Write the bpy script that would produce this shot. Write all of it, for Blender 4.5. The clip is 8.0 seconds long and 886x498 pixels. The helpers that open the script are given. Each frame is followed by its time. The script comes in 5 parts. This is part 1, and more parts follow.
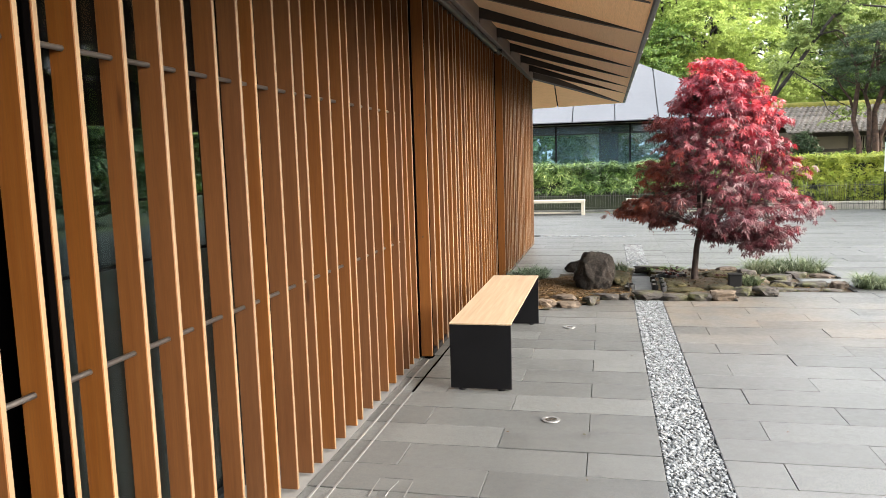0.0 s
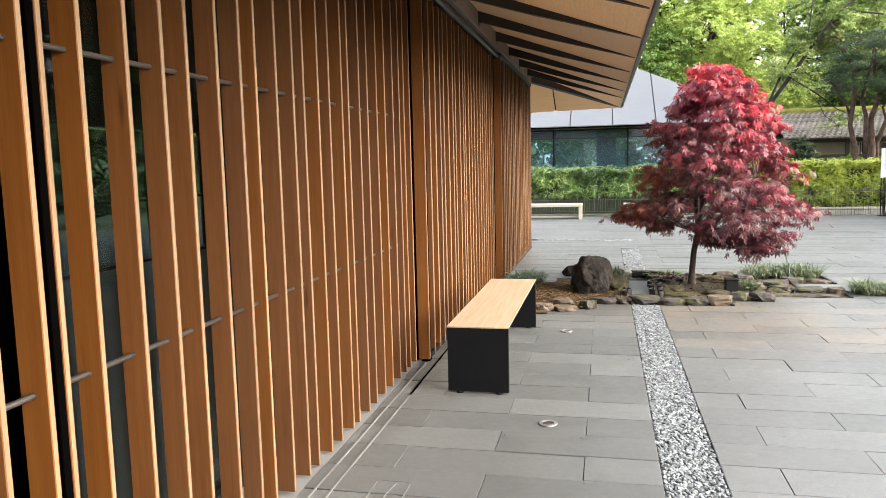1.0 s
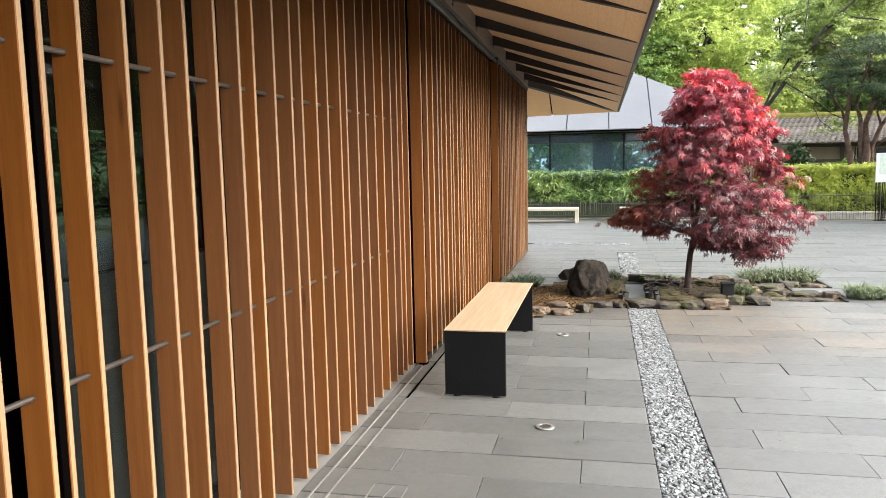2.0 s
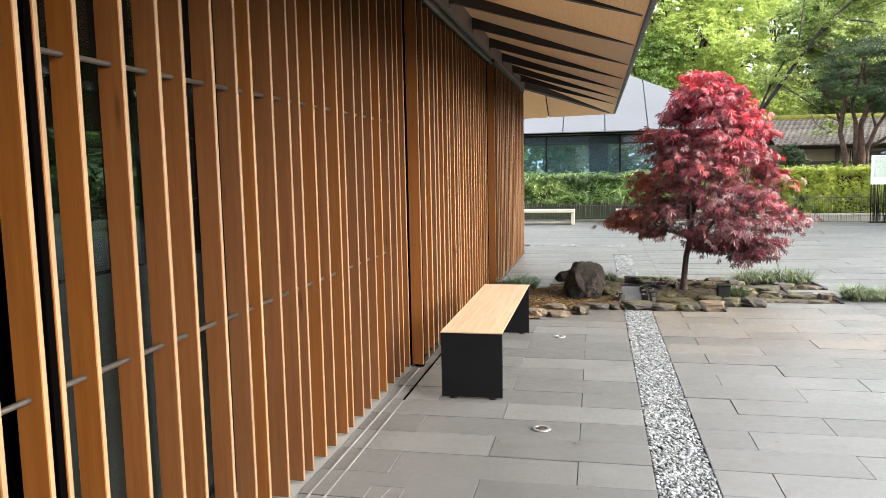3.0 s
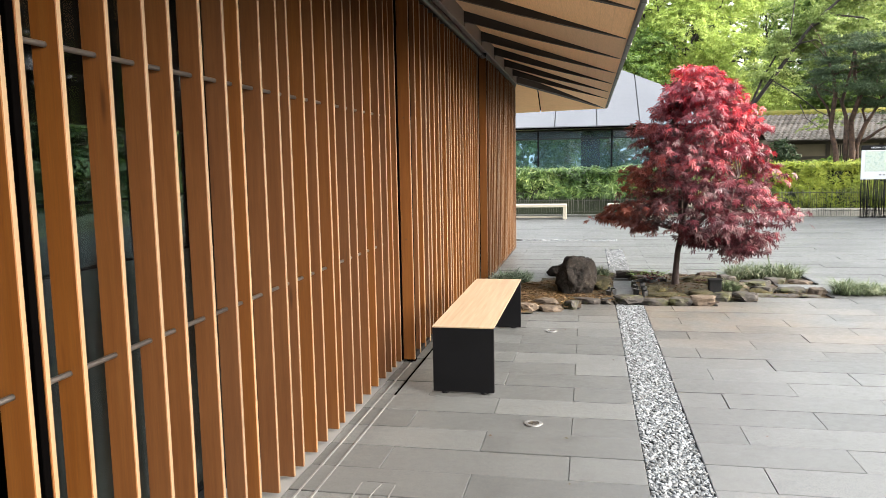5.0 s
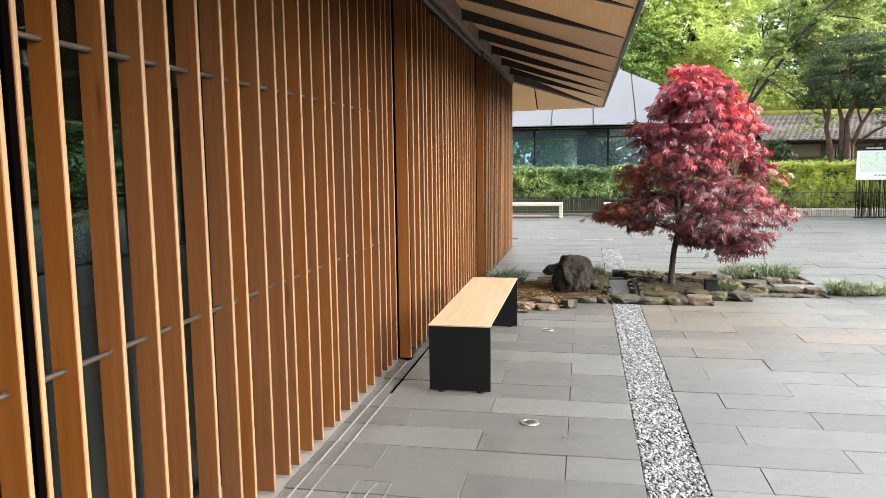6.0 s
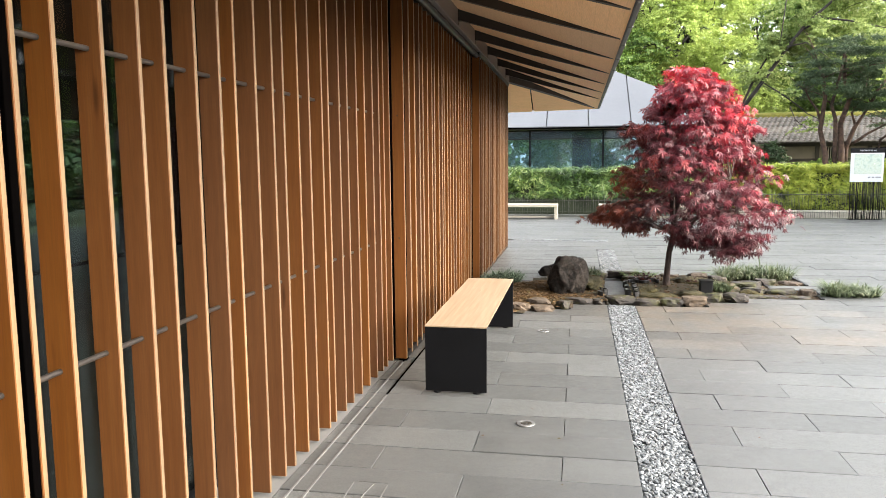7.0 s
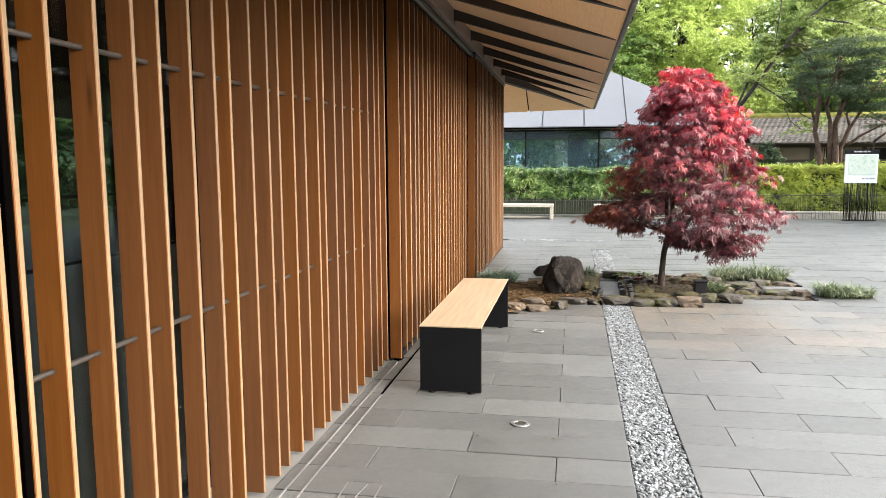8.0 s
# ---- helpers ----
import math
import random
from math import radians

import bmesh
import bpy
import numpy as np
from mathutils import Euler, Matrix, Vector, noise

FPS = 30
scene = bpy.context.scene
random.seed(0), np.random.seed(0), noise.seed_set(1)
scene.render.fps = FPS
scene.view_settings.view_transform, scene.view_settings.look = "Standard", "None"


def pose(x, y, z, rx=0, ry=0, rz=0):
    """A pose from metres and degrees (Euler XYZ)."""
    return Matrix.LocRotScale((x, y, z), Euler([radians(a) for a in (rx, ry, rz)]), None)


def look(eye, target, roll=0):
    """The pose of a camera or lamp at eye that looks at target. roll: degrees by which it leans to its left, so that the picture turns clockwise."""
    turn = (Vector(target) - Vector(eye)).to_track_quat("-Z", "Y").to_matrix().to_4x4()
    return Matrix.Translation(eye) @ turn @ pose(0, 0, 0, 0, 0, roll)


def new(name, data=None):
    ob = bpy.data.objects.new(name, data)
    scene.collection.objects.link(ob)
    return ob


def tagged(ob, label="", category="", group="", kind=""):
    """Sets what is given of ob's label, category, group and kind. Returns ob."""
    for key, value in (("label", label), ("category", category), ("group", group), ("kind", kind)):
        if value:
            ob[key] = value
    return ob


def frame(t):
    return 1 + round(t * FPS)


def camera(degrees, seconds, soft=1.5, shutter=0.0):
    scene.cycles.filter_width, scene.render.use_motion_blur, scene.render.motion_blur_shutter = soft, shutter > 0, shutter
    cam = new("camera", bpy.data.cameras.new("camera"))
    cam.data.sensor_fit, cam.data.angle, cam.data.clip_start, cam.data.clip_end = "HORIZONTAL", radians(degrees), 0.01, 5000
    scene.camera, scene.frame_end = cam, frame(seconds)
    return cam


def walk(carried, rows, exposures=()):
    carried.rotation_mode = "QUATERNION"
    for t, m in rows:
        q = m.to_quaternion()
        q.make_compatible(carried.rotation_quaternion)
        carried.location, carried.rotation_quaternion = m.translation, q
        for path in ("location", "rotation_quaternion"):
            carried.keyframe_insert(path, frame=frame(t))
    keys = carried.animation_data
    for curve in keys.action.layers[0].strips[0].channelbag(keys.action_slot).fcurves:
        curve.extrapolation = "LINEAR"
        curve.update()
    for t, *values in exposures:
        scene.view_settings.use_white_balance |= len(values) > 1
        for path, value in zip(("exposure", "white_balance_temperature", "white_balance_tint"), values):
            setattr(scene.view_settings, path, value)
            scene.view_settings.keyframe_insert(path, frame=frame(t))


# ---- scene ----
cam = camera(62.0, 8.0, soft=0.6)
PATH = [
    (0, (1.457, 0.131, 1.571), (1.022, 2.068, 1.33), -1.7),
    (0.5, (1.453, 0.131, 1.574), (1.023, 2.069, 1.336), -1.5),
    (1, (1.45, 0.122, 1.573), (1.023, 2.062, 1.34), -1.3),
    (1.5, (1.446, 0.116, 1.572), (1.024, 2.058, 1.344), -1.2),
    (3, (1.442, 0.11, 1.574), (1.035, 2.056, 1.355), -1.1),
    (3.5, (1.446, 0.113, 1.574), (1.044, 2.059, 1.353), -1.1),
    (4, (1.446, 0.119, 1.574), (1.051, 2.067, 1.35), -1.1),
    (4.5, (1.443, 0.128, 1.571), (1.054, 2.076, 1.342), -1.1),
    (6, (1.429, 0.146, 1.569), (1.055, 2.097, 1.33), -0.7),
    (6.5, (1.421, 0.152, 1.571), (1.055, 2.104, 1.332), -0.5),
    (7, (1.417, 0.15, 1.568), (1.057, 2.104, 1.331), -0.5),
    (7.5, (1.413, 0.152, 1.572), (1.062, 2.107, 1.334), -0.4),
    (8, (1.421, 0.15, 1.571), (1.073, 2.105, 1.333), -0.3),
]
walk(cam, [(t, look(eye, target, roll)) for t, eye, target, roll in PATH],
     exposures=[(0.0, 3.18, 6500, 10), (8.0, 3.18, 6500, 10)])

# ---- light ----
SUN_EL, SUN_AZ = 17.0, 96.0      # degrees; azimuth measured clockwise from +y
world = bpy.data.worlds.new("sky")
scene.world = world
world.use_nodes = True
wn, wl = world.node_tree.nodes, world.node_tree.links
sky = wn.new("ShaderNodeTexSky")
sky.sky_type = "NISHITA"
sky.sun_disc = False
sky.sun_elevation, sky.sun_rotation = radians(SUN_EL), radians(SUN_AZ)
sky.air_density, sky.dust_density, sky.ozone_density = 1.0, 6.0, 1.0
# thin bright cloud: the blue of the sky is mostly washed out
mixc = wn.new("ShaderNodeMix")
mixc.data_type = "RGBA"
mixc.inputs["Factor"].default_value = 0.45
mixc.inputs["B"].default_value = (10.5, 10.8, 11.2, 1)
wl.new(sky.outputs[0], mixc.inputs["A"])
wl.new(mixc.outputs["Result"], wn["Background"].inputs[0])
wn["Background"].inputs[1].default_value = 0.062

sun_data = bpy.data.lights.new("sun", "SUN")
sun_data.energy, sun_data.angle, sun_data.color = 3.1, radians(70), (1.0, 0.95, 0.885)
sun = new("sun", sun_data)
az, el = radians(SUN_AZ), radians(SUN_EL)
sun_dir = Vector((math.sin(az) * math.cos(el), math.cos(az) * math.cos(el), math.sin(el)))
sun.matrix_world = look(sun_dir * 50, (0, 0, 0))


# ---- mesh helpers ----
def mesh_from(name, verts, faces, smooth=False):
    me = bpy.data.meshes.new(name)
    me.from_pydata([tuple(v) for v in verts], [], [tuple(f) for f in faces])
    if smooth:
        me.polygons.foreach_set("use_smooth", [True] * len(me.polygons))
    me.update()
    return me


def thing(name, label="", category="", group="", kind="", at=(0, 0, 0)):
    ob = new(name)
    ob.location = at
    ob.empty_display_size = 0.05
    return tagged(ob, label, category, group, kind)


def under(ob, parent):
    """Makes ob a child of parent; ob's coordinates are the parent's own."""
    ob.parent = parent
    return ob


def part(name, data, material, parent=None, label=""):
    """One mesh object from a bmesh or a mesh, under a thing or a part."""
    if isinstance(data, bmesh.types.BMesh):
        me = bpy.data.meshes.new(name)
        data.to_mesh(me)
        data.free()
    else:
        me = data
    if material and not me.materials:
        me.materials.append(material)
    ob = new(name, me)
    if parent:
        ob.parent = parent
    if label:
        tagged(ob, label)
    return ob


def box(bm, x0, x1, y0, y1, z0, z1):
    vs = [bm.verts.new((x, y, z)) for z in (z0, z1) for y in (y0, y1) for x in (x0, x1)]
    for f in ((0, 2, 3, 1), (4, 5, 7, 6), (0, 1, 5, 4), (2, 6, 7, 3), (0, 4, 6, 2), (1, 3, 7, 5)):
        bm.faces.new([vs[i] for i in f])
    return vs


def boxes(*dims, bevel=0.0, segments=1):
    bm = bmesh.new()
    for d in dims:
        box(bm, *d)
    if bevel:
        bmesh.ops.bevel(bm, geom=list(bm.edges), offset=bevel, segments=segments, affect="EDGES", profile=0.6)
    return bm


def tube(bm, points, radii, sides=8, cap=True):
    """A tapered tube along points."""
    rings = []
    pts = [Vector(p) for p in points]
    for i, p in enumerate(pts):
        d = (pts[min(i + 1, len(pts) - 1)] - pts[max(i - 1, 0)]).normalized()
        a = d.cross(Vector((0.31, 0.17, 0.94)) if abs(d.z) < 0.9 else Vector((1, 0.1, 0))).normalized()
        b = d.cross(a)
        r = radii[i]
        rings.append([bm.verts.new(p + (a * math.cos(k * math.tau / sides) + b * math.sin(k * math.tau / sides)) * r)
                      for k in range(sides)])
    for r0, r1 in zip(rings, rings[1:]):
        for k in range(sides):
            f = bm.faces.new((r0[k], r0[(k + 1) % sides], r1[(k + 1) % sides], r1[k]))
            f.smooth = True
    if cap:
        bm.faces.new(rings[0][::-1])
        bm.faces.new(rings[-1])
    return rings


# ---- materials ----
def material(name, rough=0.6, metal=0.0, spec=0.5):
    m = bpy.data.materials.new(name)
    m.use_nodes = True
    p = m.node_tree.nodes["Principled BSDF"]
    p.inputs["Roughness"].default_value = rough
    p.inputs["Metallic"].default_value = metal
    p.inputs["Specular IOR Level"].default_value = spec
    return m, m.node_tree.nodes, m.node_tree.links, p


def coords(n, l, scale=(1, 1, 1), world_space=False):
    mp = n.new("ShaderNodeMapping")
    mp.inputs["Scale"].default_value = scale
    if world_space:
        g = n.new("ShaderNodeNewGeometry")
        l.new(g.outputs["Position"], mp.inputs["Vector"])
    else:
        g = n.new("ShaderNodeTexCoord")
        l.new(g.outputs["Object"], mp.inputs["Vector"])
    return mp.outputs[0]


def noise_tex(n, l, vec, scale, detail=4.0, rough=0.55, distortion=0.0):
    t = n.new("ShaderNodeTexNoise")
    t.inputs["Scale"].default_value = scale
    t.inputs["Detail"].default_value = detail
    t.inputs["Roughness"].default_value = rough
    t.inputs["Distortion"].default_value = distortion
    if vec:
        l.new(vec, t.inputs["Vector"])
    return t.outputs["Fac"]


def ramp(n, l, fac, stops):
    r = n.new("ShaderNodeValToRGB")
    e = r.color_ramp.elements
    while len(e) < len(stops):
        e.new(0.5)
    for i, (pos, col) in enumerate(stops):
        e[i].position = pos
        e[i].color = (*col, 1)
    l.new(fac, r.inputs[0])
    return r.outputs[0]


def mixrgb(n, l, a, b, fac, mode="MIX"):
    m = n.new("ShaderNodeMix")
    m.data_type = "RGBA"
    m.blend_type = mode
    for sock, v in (("A", a), ("B", b)):
        if isinstance(v, tuple):
            m.inputs[sock].default_value = (*v, 1)
        else:
            l.new(v, m.inputs[sock])
    if isinstance(fac, (int, float)):
        m.inputs["Factor"].default_value = fac
    else:
        l.new(fac, m.inputs["Factor"])
    return m.outputs["Result"]


def grey(n, l, fac, lo, hi, a=0.0, b=1.0):
    r = n.new("ShaderNodeMapRange")
    r.inputs["From Min"].default_value, r.inputs["From Max"].default_value = a, b
    r.inputs["To Min"].default_value, r.inputs["To Max"].default_value = lo, hi
    l.new(fac, r.inputs["Value"])
    return r.outputs[0]


def bump(n, l, p, height, strength=0.3, distance=0.01):
    b = n.new("ShaderNodeBump")
    b.inputs["Strength"].default_value = strength
    b.inputs["Distance"].default_value = distance
    l.new(height, b.inputs["Height"])
    l.new(b.outputs[0], p.inputs["Normal"])


def random_of(n, joined):
    if joined:
        return n.new("ShaderNodeNewGeometry").outputs["Random Per Island"]
    return n.new("ShaderNodeObjectInfo").outputs["Random"]


def shift_by(n, l, vec, rnd, amount=37.0):
    """Moves texture space by a random amount, so that repeats differ."""
    m = n.new("ShaderNodeVectorMath")
    m.operation = "MULTIPLY_ADD"
    c = n.new("ShaderNodeCombineXYZ")
    for k in range(3):
        l.new(rnd, c.inputs[k])
    l.new(c.outputs[0], m.inputs[0])
    m.inputs[1].default_value = (amount, amount * 1.7, amount * 0.6)
    l.new(vec, m.inputs[2])
    return m.outputs[0]


def wood(name, dark, light, axis="z", rough=0.5, joined=False, knots=True, boards=0.0):
    """Planed wood with grain along an axis, differing from piece to piece."""
    m, n, l, p = material(name, rough)
    sc = {"x": (0.6, 14, 14), "y": (14, 0.6, 14), "z": (14, 14, 0.6)}[axis]
    rnd = random_of(n, joined)
    vec = shift_by(n, l, coords(n, l, sc), rnd)
    grain = noise_tex(n, l, vec, 3.0, 6, 0.6, 0.2)
    fine = noise_tex(n, l, vec, 16.0, 3, 0.6)
    col = ramp(n, l, grain, [(0.25, dark), (0.55, tuple((a + b) / 2 for a, b in zip(dark, light))), (0.8, light)])
    col = mixrgb(n, l, col, ramp(n, l, fine, [(0.3, (0.72, 0.68, 0.62)), (0.7, (1.08, 1.05, 1.0))]), 0.6, "MULTIPLY")
    tone = n.new("ShaderNodeHueSaturation")
    l.new(col, tone.inputs["Color"])
    l.new(grey(n, l, rnd, 0.82, 1.15), tone.inputs["Value"])
    l.new(grey(n, l, rnd, 0.94, 1.06), tone.inputs["Saturation"])
    out = tone.outputs[0]
    if knots:
        v2 = shift_by(n, l, coords(n, l, {"x": (1, 6, 6), "y": (6, 1, 6), "z": (6, 6, 1)}[axis]), rnd, 23)
        vor = n.new("ShaderNodeTexVoronoi")
        vor.inputs["Scale"].default_value = 1.3
        l.new(v2, vor.inputs["Vector"])
        kn = ramp(n, l, vor.outputs["Distance"], [(0.03, (0.32, 0.2, 0.12)), (0.10, (1, 1, 1))])
        out = mixrgb(n, l, out, kn, 0.75, "MULTIPLY")
    if boards:                                   # narrow boards side by side along x
        sx = n.new("ShaderNodeSeparateXYZ")
        l.new(coords(n, l, (1 / boards, 1, 1)), sx.inputs[0])
        fr = n.new("ShaderNodeMath")
        fr.operation = "FRACT"
        l.new(sx.outputs["X"], fr.inputs[0])
        out = mixrgb(n, l, out, ramp(n, l, fr.outputs[0], [(0.0, (0.62, 0.58, 0.54)), (0.05, (1, 1, 1)), (0.95, (0.97, 0.97, 0.97)), (1.0, (0.62, 0.58, 0.54))]), 0.22, "MULTIPLY")
    l.new(out, p.inputs["Base Color"])
    l.new(grey(n, l, fine, rough - 0.08, rough + 0.12), p.inputs["Roughness"])
    bump(n, l, p, fine, 0.12, 0.002)
    return m


def stone(name, stops, scale=6.0, rough=0.75, bump_d=0.02, joined=False, moss=None, world_space=True, spread=(0.72, 1.25)):
    m, n, l, p = material(name, rough)
    rnd = random_of(n, joined)
    vec = coords(n, l, (1, 1, 1), world_space)
    big = noise_tex(n, l, vec, scale, 6, 0.6, 0.3)
    fine = noise_tex(n, l, vec, scale * 9, 4, 0.7)
    col = ramp(n, l, big, stops)
    col = mixrgb(n, l, col, ramp(n, l, fine, [(0.3, (0.6, 0.6, 0.6)), (0.72, (1.25, 1.25, 1.25))]), 0.7, "MULTIPLY")
    tone = n.new("ShaderNodeHueSaturation")
    l.new(col, tone.inputs["Color"])
    l.new(grey(n, l, rnd, spread[0], spread[1]), tone.inputs["Value"])
    out = tone.outputs[0]
    if moss:
        patch = noise_tex(n, l, vec, scale * 0.7, 5, 0.65)
        out = mixrgb(n, l, out, moss, ramp(n, l, patch, [(0.50, (0, 0, 0)), (0.62, (1, 1, 1))]))
    l.new(out, p.inputs["Base Color"])
    hgt = mixrgb(n, l, big, fine, 0.4)
    bump(n, l, p, hgt, 0.6, bump_d)
    return m


def plain(name, col, rough=0.5, metal=0.0, var=0.12, scale=8.0, bump_s=0.05, world_space=False, spec=0.5):
    m, n, l, p = material(name, rough, metal, spec)
    vec = coords(n, l, (1, 1, 1), world_space)
    a = noise_tex(n, l, vec, scale, 5, 0.6)
    b = noise_tex(n, l, vec, scale * 14, 2, 0.6)
    lo, hi = tuple(c * (1 - var) for c in col), tuple(min(1, c * (1 + var)) for c in col)
    c = ramp(n, l, a, [(0.3, lo), (0.7, hi)])
    l.new(mixrgb(n, l, c, ramp(n, l, b, [(0.3, (0.93,) * 3), (0.7, (1.05,) * 3)]), 0.5, "MULTIPLY"), p.inputs["Base Color"])
    l.new(grey(n, l, a, max(0.02, rough - 0.08), rough + 0.1), p.inputs["Roughness"])
    if bump_s:
        bump(n, l, p, b, bump_s, 0.003)
    return m


def paving(name, joined):
    """Grey basalt paving: slabs of differing grey and finish, mottled, scuffed, here and there rusty, with a painted
    sun patch.
    """
    m, n, l, p = material(name, 0.55, 0.0, 0.45)
    rnd = random_of(n, joined)
    vec = shift_by(n, l, coords(n, l, (1, 1, 1), True), rnd)
    wvec = coords(n, l, (1, 1, 1), True)
    big = noise_tex(n, l, vec, 2.4, 6, 0.65, 1.2)
    streak = noise_tex(n, l, shift_by(n, l, coords(n, l, (1.2, 7, 1), True), rnd), 2.2, 6, 0.7, 1.4)
    mottle = noise_tex(n, l, vec, 21, 5, 0.75, 0.5)
    fine = noise_tex(n, l, vec, 150, 3, 0.75)
    col = ramp(n, l, big, [(0.28, (0.076, 0.0785, 0.0775)), (0.5, (0.084, 0.0865, 0.085)), (0.74, (0.094, 0.0965, 0.0945))])
    col = mixrgb(n, l, col, ramp(n, l, streak, [(0.36, (0.86,) * 3), (0.52, (1.0,) * 3), (0.68, (1.10,) * 3)]), 0.4, "MULTIPLY")
    col = mixrgb(n, l, col, ramp(n, l, mottle, [(0.34, (0.84,) * 3), (0.5, (1.0,) * 3), (0.68, (1.14,) * 3)]), 1.0, "MULTIPLY")
    # some slabs are flamed and paler-grained, others honed
    flame = ramp(n, l, rnd, [(0.5, (0.5,) * 3), (0.75, (1.0,) * 3)])
    col = mixrgb(n, l, col, ramp(n, l, fine, [(0.34, (0.54,) * 3), (0.68, (1.44,) * 3)]), flame, "MULTIPLY")
    tone = n.new("ShaderNodeHueSaturation")
    l.new(col, tone.inputs["Color"])
    l.new(grey(n, l, rnd, 0.77, 1.19), tone.inputs["Value"])
    # soft tan wash: rusty near the planting, a painted sun patch at the right
    rust_and_sun = noise_tex(n, l, wvec, 1.1, 5, 0.65)
    pick = ramp(n, l, rnd, [(0.15, (0.35,) * 3), (0.9, (0.75,) * 3)])
    out = tone.outputs[0]
    for centre, reach in (((2.7, 7.7, 0), 1.9), ((4.6, 7.0, 0), 1.6), ((2.4, 7.9, 0), 0.9)):
        far = n.new("ShaderNodeVectorMath")
        far.operation = "DISTANCE"
        l.new(wvec, far.inputs[0])
        far.inputs[1].default_value = centre
        near = grey(n, l, far.outputs["Value"], 0.72, 0.0, 0.2, reach)
        wash = mixrgb(n, l, ramp(n, l, rust_and_sun, [(0.35, (0, 0, 0)), (0.62, (1, 1, 1))]), near, 1.0, "MULTIPLY")
        fac = mixrgb(n, l, wash, pick, 1.0, "MULTIPLY")
        out = mixrgb(n, l, out, (0.155, 0.112, 0.074), fac)
    # pale scuffs, drips and dark water marks
    spots = noise_tex(n, l, wvec, 17, 5, 0.8)
    out = mixrgb(n, l, out, (0.20, 0.20, 0.20), ramp(n, l, spots, [(0.64, (0, 0, 0)), (0.76, (0.5,) * 3)]))
    marks = noise_tex(n, l, wvec, 1.3, 6, 0.7, 2.0)
    out = mixrgb(n, l, out, ramp(n, l, marks, [(0.36, (0.74,) * 3), (0.50, (1.0,) * 3)]), 0.5, "MULTIPLY")
    l.new(out, p.inputs["Base Color"])
    l.new(grey(n, l, mottle, 0.36, 0.60, 0.3, 0.7), p.inputs["Roughness"])
    bump(n, l, p, mixrgb(n, l, fine, mottle, 0.5), 0.35, 0.002)
    return m


def leaf(name, stops, rough=0.5, glow=0.35):
    """Thin leaf: a colour that differs from leaf to leaf, letting some light through."""
    m, n, l, p = material(name, rough, 0.0, 0.4)
    big = noise_tex(n, l, coords(n, l, (1, 1, 1), True), 1.1, 3, 0.6)
    mixv = n.new("ShaderNodeMath")
    mixv.operation = "MULTIPLY_ADD"
    l.new(random_of(n, True), mixv.inputs[0])
    mixv.inputs[1].default_value = 0.55
    l.new(grey(n, l, big, -0.15, 0.6, 0.25, 0.75), mixv.inputs[2])
    col = ramp(n, l, mixv.outputs[0], stops)
    l.new(col, p.inputs["Base Color"])
    tr = n.new("ShaderNodeBsdfTranslucent")
    l.new(col, tr.inputs["Color"])
    ms = n.new("ShaderNodeMixShader")
    ms.inputs[0].default_value = glow
    l.new(p.outputs[0], ms.inputs[1])
    l.new(tr.outputs[0], ms.inputs[2])
    l.new(ms.outputs[0], n["Material Output"].inputs["Surface"])
    return m


def glass(name, tint, rough=0.0):
    m, n, l, p = material(name, rough)
    p.inputs["Base Color"].default_value = (*tint, 1)
    p.inputs["Transmission Weight"].default_value = 1.0
    p.inputs["IOR"].default_value = 1.22
    return m


def lichen_rock(name):
    """Dark pitted volcanic rock with pale lichen crust and brown weathering."""
    m, n, l, p = material(name, 0.85, 0.0, 0.3)
    vec = coords(n, l)
    big = noise_tex(n, l, vec, 5.0, 8, 0.7, 0.6)
    pits = noise_tex(n, l, vec, 26, 8, 0.8, 0.3)
    crust = noise_tex(n, l, vec, 11, 9, 0.78, 1.0)
    col = ramp(n, l, pits, [(0.38, (0.003, 0.0026, 0.0022)), (0.50, (0.013, 0.010, 0.008)), (0.64, (0.044, 0.034, 0.027))])
    col = mixrgb(n, l, col, (0.022, 0.015, 0.010), ramp(n, l, big, [(0.48, (0, 0, 0)), (0.62, (0.6,) * 3)]))
    col = mixrgb(n, l, col, (0.105, 0.092, 0.076), ramp(n, l, crust, [(0.57, (0, 0, 0)), (0.66, (0.7,) * 3)]))
    l.new(col, p.inputs["Base Color"])
    bump(n, l, p, mixrgb(n, l, pits, big, 0.45), 1.0, 0.06)
    return m


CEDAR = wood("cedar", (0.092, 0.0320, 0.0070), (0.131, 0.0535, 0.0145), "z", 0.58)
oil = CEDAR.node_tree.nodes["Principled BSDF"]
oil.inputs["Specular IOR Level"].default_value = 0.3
CEDAR_EDGE = wood("pale_cedar_edge", (0.102, 0.066, 0.035), (0.152, 0.108, 0.064), "z", 0.45)
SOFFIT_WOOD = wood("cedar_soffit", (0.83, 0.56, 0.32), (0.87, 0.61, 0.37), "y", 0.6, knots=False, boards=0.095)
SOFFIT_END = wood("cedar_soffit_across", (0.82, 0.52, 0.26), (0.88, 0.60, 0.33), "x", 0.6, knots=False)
BENCH_WOOD = wood("bench_wood", (0.228, 0.162, 0.104), (0.385, 0.306, 0.224), "y", 0.45, boards=0.1062)
STEEL_DARK = plain("dark_steel", (0.014, 0.014, 0.016), 0.42, 0.3, 0.25, 5, 0.08)
STEEL_BLACK = plain("black_steel", (0.0026, 0.0027, 0.0034), 0.6, 0.0, 0.3, 4, 0.1, spec=0.12)
ROD_STEEL = plain("rod_steel", (0.040, 0.035, 0.032), 0.48, 0.6, 0.15, 10)
RAIL = plain("rail_steel", (0.045, 0.041, 0.04), 0.30, 0.6, 0.2, 3)
